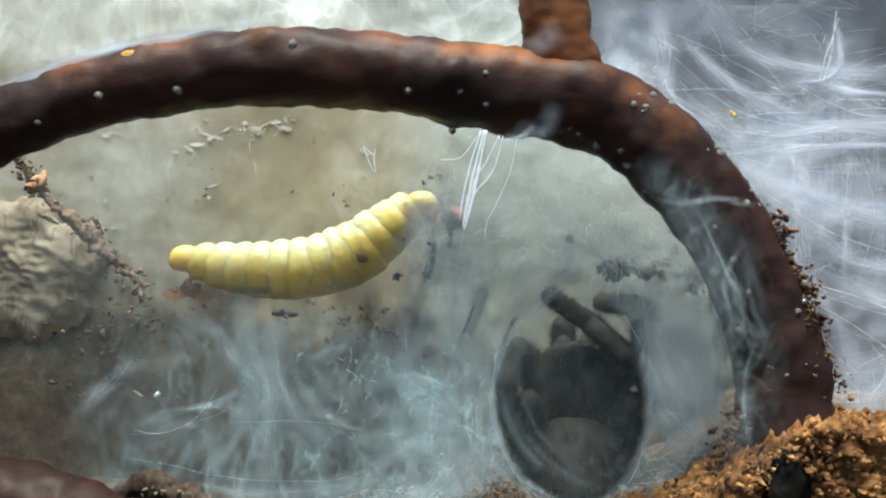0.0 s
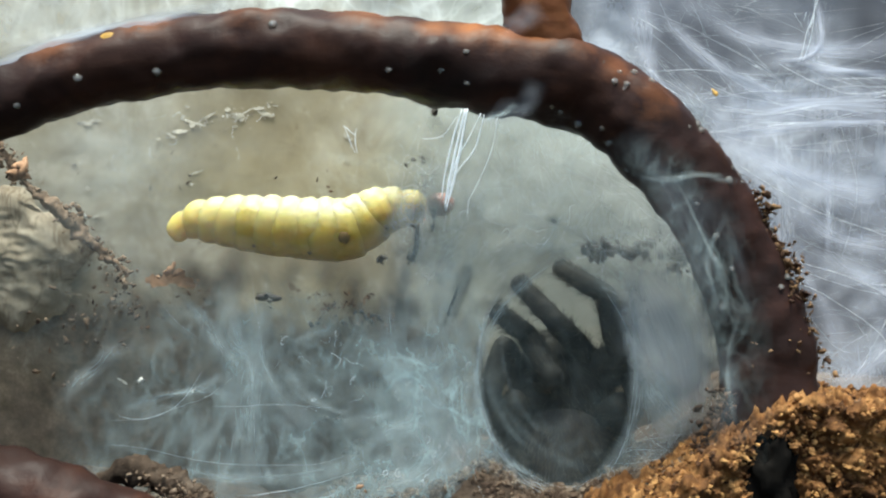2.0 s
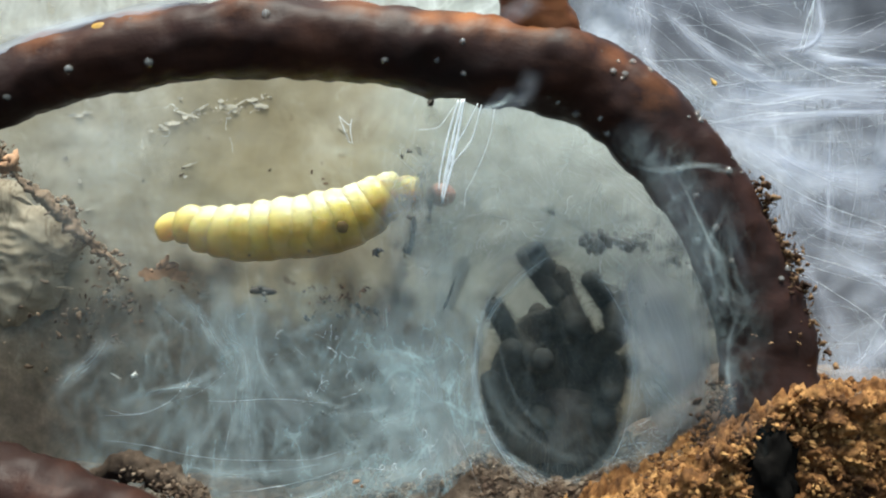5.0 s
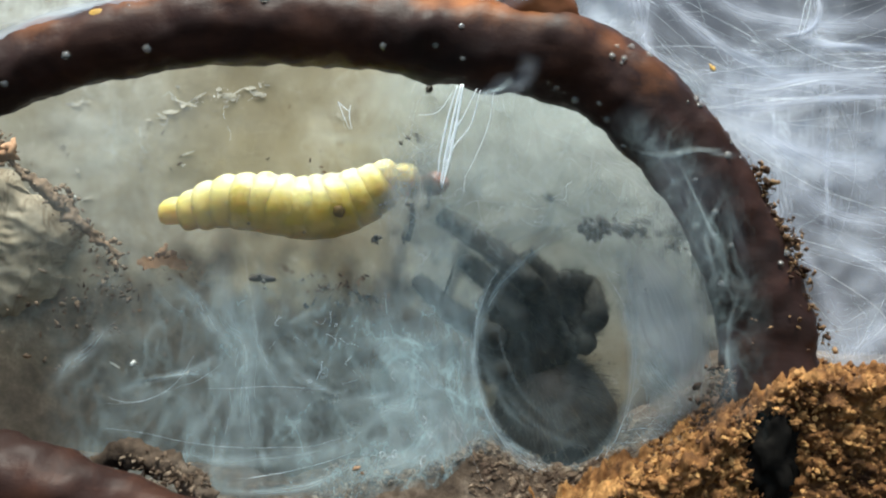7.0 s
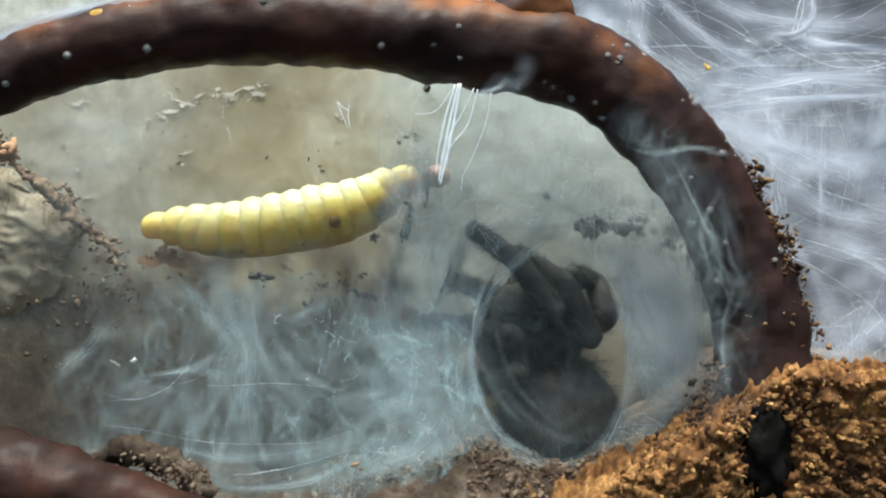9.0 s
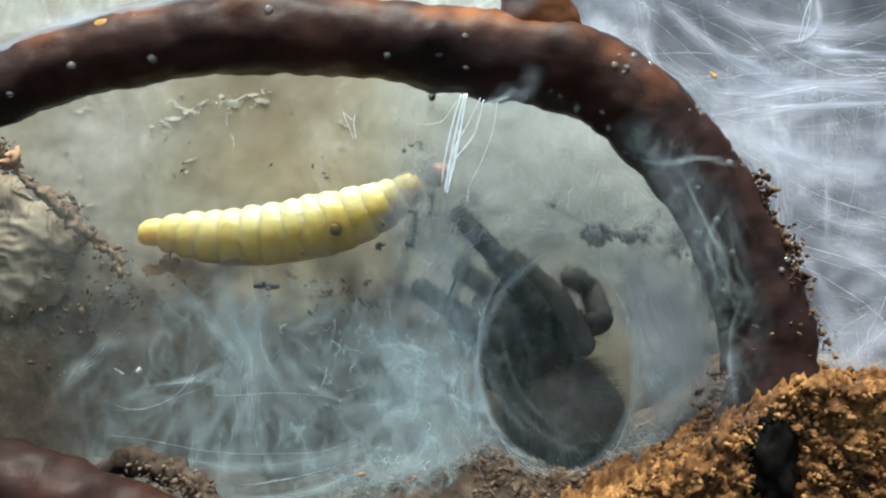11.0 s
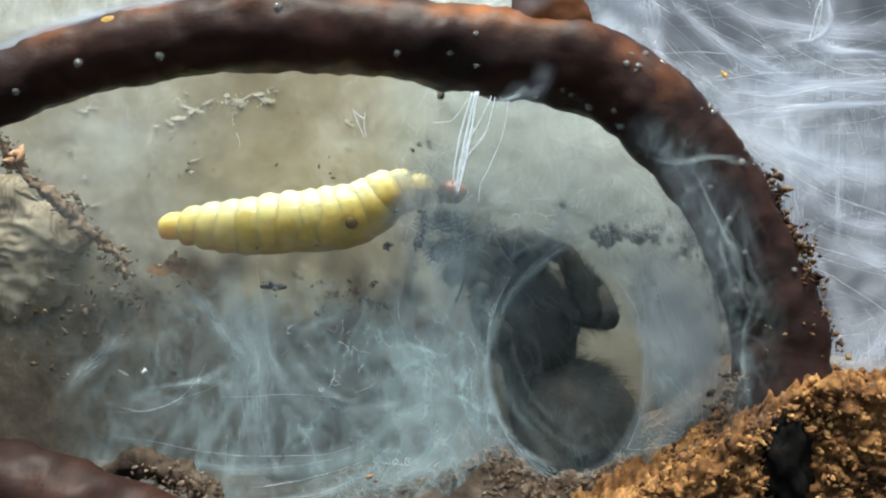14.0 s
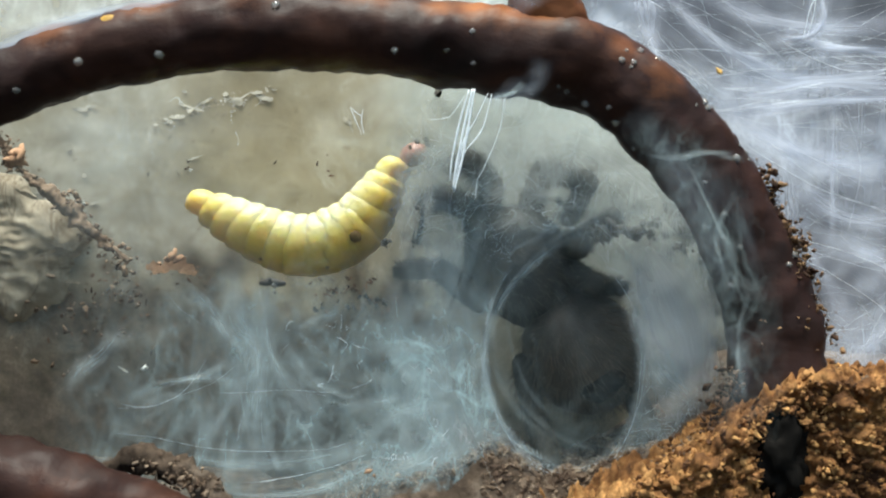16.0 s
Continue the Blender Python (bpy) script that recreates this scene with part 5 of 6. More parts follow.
def low_web():
    web = ("silk_band", "soft bluish white band of silk over the soil", BAND)
    band(web, [(-16, 4, 0.42), (-15.4, 4, -4.74), (-13.82, 4, -6.33), (-14.21, 4, -10.3), (-13.61, 4, -16.66)], 2.53, 0.29)
    band(web, [(-15.41, 4, 0.03), (-14.81, 4, -4.74), (-13.62, 4, -7.12), (-13.81, 4, -12.68)], 0.89, 0.29)
    band(web, [(-12.63, 4, -2.35), (-13.23, 4, -5.14), (-11.84, 4, -8.72), (-9.06, 4, -11.11)], 1.14, 0.32)
    band(web, [(-18.96, 4, -1.96), (-17.38, 4, -3.15), (-16, 4, -5.14), (-14.61, 4, -7.12)], 0.89, 0.35)
    band(web, [(-22.71, 4, -4.73), (-24.48, 4, -6.71), (-26.05, 4, -7.9), (-27.23, 4, -9.48)], 1.14, 0.35)
    band(web, [(-23.1, 4, -9.89), (-20.14, 4, -8.9), (-17.38, 4, -8.31), (-15.01, 4, -6.72)], 0.76, 0.35)
    band(web, [(-20.14, 4, -8.9), (-18.17, 4, -8.51), (-15.99, 4, -8.71), (-14.21, 4, -9.51)], 0.51, 0.29)
    band(web, [(-14.21, 4, -7.92), (-16.19, 4, -11.09), (-18.16, 4, -13.86)], 1.14, 0.23)
    band(web, [(-14.21, 4, -10.3), (-15.39, 4, -13.47), (-16.18, 4, -16.65)], 0.76, 0.23)
    band(web, [(-13.42, 4, -10.3), (-12.62, 4, -13.88), (-11.43, 4, -16.27)], 0.76, 0.23)
    band(web, [(-23.09, 4, -14.24), (-18.16, 4, -14.26), (-14.21, 4, -14.67), (-6.67, 4, -13.5), (-4.29, 4, -10.32)], 1.14, 0.32)
    band(web, [(-17.37, 4, -16.25), (-13.41, 4, -16.86), (-9.05, 4, -16.28), (-5.48, 4, -14.3), (-4.29, 4, -11.91)], 0.63, 0.35)
    band(web, [(-5.88, 4, -7.13), (-5.09, 4, -6.34), (-3.49, 4, -7.93), (-1.9, 4, -9.53), (0.49, 4, -9.93)], 0.76, 0.29)
    band(web, [(-9.06, 4, -11.11), (-5.88, 4, -10.32), (-2.7, 4, -9.92)], 0.89, 0.23)
    band(web, [(-3.5, 4, -4.74), (-2.7, 4, -7.93), (0.09, 4, -9.53)], 1.90, 0.23)
    band(web, [(-5.88, 4, -12.71), (-3.49, 4, -11.12), (0.1, 4, -10.33)], 1.26, 0.26)
    band(web, [(-5.87, 4, -15.89), (-2.69, 4, -14.71), (0.5, 4, -14.32)], 2.02, 0.29)
    band(web, [(-4.3, 4, -0.76), (-3.89, 4, -4.74), (-3.49, 4, -7.93)], 1.52, 0.23)
    band(web, [(0.48, 4, 4.43), (0.09, 4, 1.64), (0.49, 4, -3.15), (1.69, 4, -7.14)], 1.90, 0.17)
    band(web, [(2.49, 4, -4.75), (2.09, 4, -7.94), (2.49, 4, -10.33)], 0.51, 0.29)
    band(web, [(-22.31, 4, -11.87), (-20.93, 4, -10.29), (-19.35, 4, -9.89), (-17.77, 4, -11.09)], 1.26, 0.17)
    band(web, [(-11.44, 4, -6.33), (-10.25, 4, -4.74), (-7.47, 4, -3.95)], 0.63, 0.17)
    band(web, [(-12.24, 4, -4.74), (-10.65, 4, -7.92), (-7.47, 4, -9.92), (-5.88, 4, -8.72)], 0.76, 0.23)
    band(web, [(-1.1, 4, -6.34), (-0.7, 4, -9.53), (-1.1, 4, -12.72), (-2.69, 4, -14.31)], 1.52, 0.20)
    band(web, [(8.48, 4, 1.45), (5.68, 4, 0.44), (3.28, 4, -2.35), (2.29, 4, -6.34), (2.69, 4, -10.33), (4.49, 4, -13.13), (7.69, 4, -14.94)], 0.5, 0.26)
    band(web, [(12.1, 4, 0.05), (13.1, 4, -3.95), (13.51, 4, -7.15), (13.23, 4, -11.16), (11.7, 4, -13.95)], 0.22, 0.20)
    band(web, [(13.71, 4, -6.35), (15.32, 4, -8.76), (17.33, 4, -11.16)], 2.02, 0.35)
    band(web, [(13.7, 4, -1.55), (14.51, 4, -4.75), (15.72, 4, -7.96), (17.73, 4, -9.96)], 1.52, 0.26)
    band(web, [(10.09, 4, 1.65), (6.88, 4, 1.84), (4.48, 4, 1.24), (2.88, 4, -1.15)], 1.0, 0.16)
    band(web, [(7.68, 4, 4.44), (7.48, 4, 2.84), (6.08, 4, 1.24)], 0.76, 0.29)
    wisp = ("silk_band", "faint white wisp of silk in front of the wall", BAND)
    for path, w, a in (([(2.91, 4.6, 10.11), (2.51, 4.6, 4.47), (1.71, 4.6, 0.85), (0.51, 4.6, -3.18)], 0.6, 0.26), ([(4.12, 4.6, 6.09), (6.14, 4.6, 4.28), (7.96, 4.6, 3.88), (10.99, 4.6, 4.69)], 0.35, 0.3),
                       ([(7.95, 4.5, 3.87), (7.34, 4.5, 1.86), (4.52, 4.5, 0.45), (2.51, 4.5, -1.16)], 0.5, 0.36), ([(0.49, 4.5, 7.68), (2.51, 4.5, 3.86), (5.33, 4.5, 3.47), (7.95, 4.5, 3.87)], 0.4, 0.26),
                       ([(7.54, 4.5, 3.67), (8.55, 4.5, 5.69), (8.95, 4.5, 8.91)], 0.35, 0.26), ([(11.79, 4.5, 1.66), (9.36, 4.5, 2.87), (7.54, 4.5, 3.87), (6.94, 4.5, 4.47)], 0.4, 0.34),
                       ([(1.3, 4.5, 5.67), (1.71, 4.5, 0.85), (-0.3, 4.5, -4.78), (-1.1, 4.5, -7.99)], 0.9, 0.22), ([(-1.92, 4.7, 9.7), (-0.71, 4.7, 4.47), (0.1, 4.7, -0.76), (-1.1, 4.7, -4.79)], 0.9, 0.24),
                       ([(4.54, 4.8, 10.55), (5.76, 4.8, 7.32), (8.59, 4.8, 5.3), (12.65, 4.8, 4.5)], 1.2, 0.18), ([(-25.52, 12, 13.25), (-25.34, 12, 9.73), (-25.56, 12, 5.76)], 0.5, 0.2),
                       ([(-30.55, 12, 11.03), (-26.17, 12, 9.28), (-21.79, 12, 8.41)], 2.4, 0.2), ([(-29.23, 12, 6.19), (-25.73, 12, 7.52), (-23.55, 12, 10.61)], 2.0, 0.18), ([(-9.8, 7, 8.95), (-6.08, 7, 8.13), (-1.72, 7, 8.98)], 1.0, 0.22),
                       ([(-8.15, 7, 7.5), (-5.25, 7, 6.27), (-1.51, 7, 6.28)], 0.6, 0.2), ([(-12.94, 6, 0.03), (-13.27, 6, -2.42), (-13.75, 6, -5.28)], 0.5, 0.3), ([(-3.53, 5, 1.66), (-2.72, 5, -2.38), (-3.52, 5, -6.42)], 1.2, 0.24)):
        band(wisp, path, w, a * 0.6)


def mouth_arcs():
    arc = ("silk_band", "soft arc of silk inside the burrow mouth", BAND)
    band(arc, [(3.33, 4.4, -1.71), (2.78, 4.4, -4.96), (3.25, 4.4, -8.58), (4.92, 4.4, -11.37), (7.58, 4.4, -13.33)], 0.45, 0.13)
    band(arc, [(4.34, 4.4, -1.7), (4.0, 4.4, -5.34), (5.08, 4.4, -8.95), (6.94, 4.4, -11.33), (9.6, 4.4, -13.09)], 0.24, 0.11)
    band(arc, [(3.23, 4.4, -7.37), (4.7, 4.4, -10.17), (7.16, 4.4, -12.54), (10.01, 4.4, -13.69), (12.43, 4.4, -13.24)], 0.5, 0.07)


def mouth_edge():
    edge = ("silk_band", "thick white hem of silk round the burrow mouth", BAND)
    band(edge, [(2.58, 4.1, -9.03), (2.49, 4.1, -6.24), (3.36, 4.1, -3.43), (5.27, 4.1, -1.02), (7.88, 4.1, 0.91), (10.89, 4.1, 2.0)], 0.6, 0.34)
    band(edge, [(2.82, 4.1, -9.83), (3.39, 4.1, -11.83), (5.32, 4.1, -13.82), (7.92, 4.1, -15.22)], 0.45, 0.3)
    band(edge, [(12.5, 4.1, 0.21), (13.39, 4.1, -2.6), (13.64, 4.1, -5.81), (13.25, 4.1, -9.01)], 0.3, 0.22)
    band(edge, [(3.68, 4.1, -2.63), (5.67, 4.1, -0.22), (8.48, 4.1, 1.79), (12.09, 4.1, 2.81), (15.31, 4.1, 3.03)], 0.5, 0.22)


def crescent():
    web = ("silk_sheet", "pale smooth silk sheet beside the burrow mouth", SILK_SHEET)
    band(web, [(12.98, 4.4, 2.06), (15.16, 4.2, -2.36), (16.77, 4.2, -6.78), (17.18, 4.2, -11.6)], 3.6, 0.7)
    band(web, [(12.7, 4, 0.85), (14.11, 4, -3.95), (15.92, 4, -8.76)], 1.7, 0.5)
    band(web, [(3.76, 5.2, 7.76), (8.65, 5.2, 8.18), (13.96, 5.2, 4.94), (16.82, 5.2, 0.46)], 4.0, 0.34)


def right_web():
    web = ("silk_curtain_band", "bluish white silk band strung beside the branch", BAND_BLUE)
    band(web, [(14.72, 5, 19.55), (18.8, 5, 15.51), (22.9, 5, 13.49), (27, 5, 11.88)], 1.0, 0.45)
    band(web, [(26.58, 5, 20.44), (27, 5, 17.18), (25.77, 5, 15.75), (22.9, 5, 15.53)], 0.5, 0.6)
    band(web, [(18.81, 5, 11.44), (22.9, 5, 11.86), (27, 5, 12.49), (34.81, 5, 12.32)], 2.2, 0.52)
    band(web, [(18.4, 5, 10.02), (22.9, 5, 10.44), (27, 5, 11.07), (34.81, 5, 11.3)], 0.8, 0.6)
    band(web, [(24.13, 5, 15.94), (27.82, 5, 14.94), (34.81, 5, 14.57)], 0.8, 0.6)
    band(web, [(13.91, 5, 16.7), (15.13, 5, 13.86), (18.4, 5, 11.44)], 0.8, 0.38)
    band(web, [(20.44, 5, 11.04), (24.95, 5, 7.39), (34.81, 5, 4.56)], 2.5, 0.3)
    band(web, [(27.82, 5, 12.7), (27.74, 5, 5.77), (27.49, 5, 0.47)], 0.35, 0.41)
    band(web, [(24.13, 5, 5.76), (28.23, 5, 2.92), (34.82, 5, 1.7)], 1.5, 0.34)
    band(web, [(26.18, 5, 0.47), (29.88, 5, 0.07), (34.82, 5, -3.19)], 2.0, 0.3)
    band(web, [(28.24, 5, -8.49), (30.7, 5, -6.46), (34.82, 5, -4.01)], 1.5, 0.34)
    band(web, [(16.76, 5, 20.38), (22.08, 5, 17.15), (29.05, 5, 16.37), (34.81, 5, 17.22)], 1.5, 0.38)
    band(web, [(18.4, 5, 11.85), (22.49, 5, 8.61), (29.05, 5, 6.59), (34.81, 5, 7.42)], 1.2, 0.34)
    band(web, [(13.9, 5, 21.17), (14.11, 5, 17.92), (14.72, 5, 14.27)], 1.6, 0.38)
    band(web, [(22.49, 5, 4.94), (27, 5, -1.56), (29.88, 5, -8.09)], 1.6, 0.26)


def branch_film():
    web = ("silk_film", "thin bluish film of silk and painted sheen over the bark", FILM)
    band(web, [(1.16, -3.6, 9.84), (3.3, -3.6, 10.03), (4.91, -3.6, 10.93), (5.62, -3.6, 12.54)], 1.2, 0.16)
    band(web, [(11.01, -3.6, 9.34), (13.89, -3.6, 5.77), (15.87, -3.6, 1.47), (17.85, -3.6, -3.54)], 2.2, 0.1)
    band(web, [(13.86, -3.7, 6.12), (16.74, -3.7, 3.98), (18.54, -3.7, 0.76), (19.26, -3.7, -2.82)], 1.6, 0.05)
    band(web, [(17.07, -3.8, -4.25), (18.15, -3.8, -7.47), (17.08, -3.8, -9.97)], 1.2, 0.08)
    band(web, [(3.12, -3.6, 15.03), (4.37, -3.6, 16.11), (5.98, -3.6, 17.19)], 1.5, 0.2)
    # Pale band that paints the sheen along the branch's upper left edge.
    band(web, [(-35, -1.5, 11.3), (-29.5, -1.5, 13.6), (-24, -1.4, 15.6), (-17, -1.3, 17.1), (-12, -1.3, 17.5)], 0.9, 0.55)
    bright = ("silk_film", "thin bright streak of silk over the bark", BAND)
    band(bright, [(11.49, -3.9, 6.38), (13.81, -3.9, 6.03), (15.78, -3.9, 6.39), (18.48, -3.9, 6.11)], 0.5, 0.26)
    band(bright, [(1.68, -3.9, 9.8), (3.28, -3.9, 10.16), (4.34, -3.9, 10.88)], 0.4, 0.35)
    band(bright, [(14.56, -3.8, 5.93), (16.35, -3.8, 2.18), (18.15, -3.8, -1.75)], 0.4, 0.2)
    band(bright, [(17.79, -3.8, 3.97), (16.53, -3.8, 1.11), (17.25, -3.8, -2.1)], 0.35, 0.2)
    band(bright, [(18.48, -3.9, -2.1), (17.76, -3.9, -5.67), (18.12, -3.9, -9.24)], 0.4, 0.2)


BUNDLE = (
    ([(1.03, -3.4, 10.58), (0.45, -3.4, 8.0), (0.01, -3.4, 5.85), (-0.24, -3.4, 4.24)], 0.08),
    ([(0.81, -3.4, 10.51), (0.23, -3.4, 8.54), (-0.27, -3.4, 6.21), (-0.42, -3.4, 4.78)], 0.064),
    ([(2.03, -3.4, 10.3), (1.17, -3.4, 8.54), (0.45, -3.4, 7.21), (-0.06, -3.4, 4.78)], 0.04),
    ([(2.25, -3.4, 10.23), (1.63, -3.4, 8.0), (0.55, -3.4, 6.57), (0.08, -3.4, 5.13)], 0.04),
    ([(1.17, -3.4, 10.58), (0.66, -3.4, 7.64), (0.3, -3.4, 5.85), (-0.17, -3.4, 4.06)], 0.088),
    ([(0.56, -3.4, 10.15), (-0.34, -3.4, 8.9), (-1.13, -3.4, 8.65), (-1.7, -3.4, 8.65)], 0.024),
    ([(3.11, -3.4, 10.08), (2.75, -3.4, 8.0), (1.88, -3.4, 5.85), (1.3, -3.4, 4.77)], 0.022),
    ([(1.3, -3.4, 4.77), (1.23, -3.4, 4.06), (1.19, -3.4, 3.63)], 0.019),
    ([(-6.7, -3.4, 9.43), (-6.35, -3.4, 8.54), (-5.99, -3.4, 7.71)], 0.024),
    ([(-5.92, -3.4, 9.25), (-5.99, -3.4, 8.54), (-5.85, -3.4, 7.71)], 0.028),
    ([(-6.7, -3.4, 9.43), (-6.06, -3.4, 8.89), (-5.92, -3.4, 9.25)], 0.024),
)


def film_density(x, z):
    mid = float(np.interp(z, [-13, -9, -3.5, 1.5, 5.8, 9.3], [18.6, 18.2, 17.8, 16.6, 14.6, 11.5]))
    return 0.085 * math.exp(-((x - mid) / 1.9) ** 2) * step01(-13, -10, z) * step01(9.5, 6.5, z)


def top_bundle():
    """The taut white threads between the underside of the branch and the silk below, and a torn shred."""
    for path, r in BUNDLE:
        c = spline(path, 24)
        v, f = tube(c, [r * (0.55 + 0.45 * math.sin(math.pi * k / 23) + 0.25 * nz(k * 0.5, r * 90)) for k in range(24)], 8, 0.25, 3.0, r * 50, 0.5)
        tagged(part("silk_thread", from_np("silk_thread", v, f, THREAD_WHITE)), "taut bright white silk thread under the branch", "spider silk", "white threads under the branch")


def dusty_fold():
    veil = ("silk_sheet", "thin pale film of silk over the larva", SILK_SHEET)
    band(veil, [(-4.4, 6.3, 9.0), (-3.4, 6.3, 5.5), (-3.2, 6.3, 2.0), (-3.4, 6.3, -3.0)], 1.3, 0.2)
    web = ("silk_fold", "dusty grey fold of silk in front of the larva", SILK_FOLD)
    band(web, [(-2.13, 6, 13.57), (-1.84, 6, 9.06), (-1.51, 6, 4.55), (-1.92, 6, -0.78)], 1.3, 0.16)
    band(web, [(-1.31, 6.3, 12.8), (-1.1, 6.3, 8.69), (-1.51, 6.3, 4.57), (-2.74, 6.3, 0.87)], 1.1, 0.12)
    band(web, [(-1.43, 5.8, 10.26), (-1.43, 5.8, 4.95), (-2.12, 5.8, 0.45)], 0.7, 0.2)


low_web()
mouth_arcs()
mouth_edge()
crescent()
right_web()
branch_film()
top_bundle()
dusty_fold()
sheet("web_wisps", (8, 22), (-13, 10), -3.9, film_density, WISP, "thin bluish wisps of silk across the bark", 0.35, 0.4, 55.0)


def curls(centres, n, seed):
    rnd = random.Random(seed)
    out = []
    for c, sp in centres:
        for _ in range(n):
            p = np.array(c) + np.array([rnd.gauss(0, sp), rnd.gauss(0, 0.3), rnd.gauss(0, sp)])
            a, k, el = rnd.uniform(0, 6.28), rnd.uniform(-2.2, 2.2), rnd.uniform(0.08, 0.2)
            pts = []
            for i in range(9):
                pts.append(p)
                p = p + np.array([math.cos(a), rnd.uniform(-0.3, 0.3), math.sin(a)]) * el
                a += k * 0.3 + rnd.gauss(0, 0.5)
            out.append(tube(np.array(pts), rnd.uniform(0.005, 0.016), 4))
    v, f = join(out)
    tagged(part("silk_curls", from_np("silk_curls", v, f, THREAD_WHITE)), "short curled ends of white silk", "spider silk", kind="stuff")


curls([((-11.44, 4, -5.14), 0.8), ((-8.27, 4, -5.14), 0.7), ((-8.86, 4, -8.52), 0.6), ((-1.5, 3.5, -13.42), 1.2), ((-3.09, 4, -9.92), 1.0), ((-6.68, 4, -7.93), 0.8), ((2.09, 4, -7.14), 0.6), ((7.68, 4, 3.64), 0.5), ((6.68, 4, 2.24), 0.5), ((-1.1, 3.5, -13.82), 0.8),
       ((2.88, 4, 3.64), 0.9), ((13.69, 4, 16.07), 0.8), ((25.39, 4, 14.93), 0.8), ((-17.15, 13, 11.66), 1.2), ((-21.6, 13, 10.76), 1.0)], 4, 14)


def rim():
    rnd = random.Random(12)
    out = []
    for n in range(7):
        k, wav = rnd.uniform(1.0, 1.05), rnd.uniform(0, 90)
        a0, a1 = rnd.uniform(2.2, 3.2), rnd.uniform(4.0, 5.0)
        if n < 2:
            a0, a1 = -0.9, 0.7
        pts = []
        for a in np.linspace(a0, a1, 30):
            x, z = HOLE_A * (k + 0.05 * nz(wav, a, 0, 1.5)) * math.cos(a), HOLE_B * (k + 0.05 * nz(wav, a, 0, 1.5)) * math.sin(a)
            t = radians(6)
            pts.append((HOLE_C[0] + x * math.cos(t) - z * math.sin(t), 4.3 + rnd.uniform(-0.05, 0.05), HOLE_C[1] + x * math.sin(t) + z * math.cos(t)))
        out.append(tube(np.array(pts), rnd.uniform(0.003, 0.008), 4))
    v, f = join(out)
    tagged(part("silk_rim", from_np("silk_rim", v, f, THREAD)), "white silk threads ringing the burrow mouth", "spider silk", kind="stuff")


rim()

# ---------- husk, bits of dirt ----------


def husk():
    root = tagged(new("husk"), "crumpled papery pale brown husk stuck to the wall", "husk")
    c = (-35.6, 0.6)
    verts, faces = [], []
    n, m = 80, 30
    for j in range(m + 1):
        for i in range(n):
            a = 2 * math.pi * i / n
            r = (j / m) * (1 + 0.3 * nz(math.cos(a) * 1.7, math.sin(a) * 1.7, 2) + 0.08 * nz(math.cos(a) * 9, math.sin(a) * 9, 2))
            x, z = c[0] + 6.4 * r * math.cos(a), c[1] + 5.6 * r * math.sin(a)
            k = 0.8 * x + 0.6 * z
            y = 13.1 + 1.6 * (j / m) ** 4 + 1.1 * abs(nz(k * 0.25, (z - x) * 0.1, 5)) + 0.4 * abs(nz(k * 0.9, (z - x) * 0.3, 6)) + 0.35 * abs(nz(x * 0.7, z * 1.4, 3)) + 0.1 * abs(nz(x, z, 8, 1.7))
            verts.append((x, y, z))
    for j in range(m):
        for i in range(n):
            a, b = j * n + i, j * n + (i + 1) % n
            faces.append((a, b, b + n, a + n))
    part("skin", from_np("skin", np.array(verts), faces, PAPER), root)
    cc = spline([(-35.35, 11, 10.22), (-32.77, 11, 6.76), (-30.39, 11, 4.72), (-28.66, 11, 3.07), (-26.94, 11, 1.55), (-24.7, 11.5, -0.4)], 70)
    v, f = tube(cc, np.interp(np.linspace(0, 1, 70), [0, 0.3, 0.6, 0.75, 1], [0.4, 0.22, 0.6, 0.34, 0.15]), 16, 1.3, 2.2, 6)
    part("fold", from_np("fold", v, f, FOLD), root, "brown crumbling fold of the husk")


husk()


def bit(name, label, p, size, material, seed, lumps=4, spread=0.6):
    """A scatter of separate small pieces round p."""
    rnd = random.Random(seed)
    shapes = []
    for _ in range(3):
        v, f = chunk((0, 0, 0), size, rnd, 1.4)
        shapes.append(from_np(name, v, f, material))
    for n in range(lumps):
        ob = tagged(part(name, shapes[n % 3]), label, "debris", label.split(" in ")[0])
        k = rnd.choice((0.35, 0.5, 0.8, 1.2))
        ob.matrix_basis = Matrix.LocRotScale(Vector((p[0] + rnd.gauss(0, spread), p[1] + rnd.gauss(0, 0.1), p[2] + rnd.gauss(0, spread * 0.45))) * MM,
                                             Euler((rnd.uniform(0, 6), rnd.uniform(0, 6), rnd.uniform(0, 6))), Vector((k, k, k)))


for i, (p, s, n, sp) in enumerate((((12.14, 6.2, 2.01), 0.55, 9, 0.7), ((10.5, 6.2, 1.88), 0.42, 7, 0.4), ((14.8, 6.2, 1.69), 0.42, 8, 0.8), ((16.97, 6.0, 0.46), 0.5, 5, 0.4))):
    bit("frass", "pale grey shrivelled frass flake caught in the silk", p, s, GREYBITS, 20 + i, n, sp)
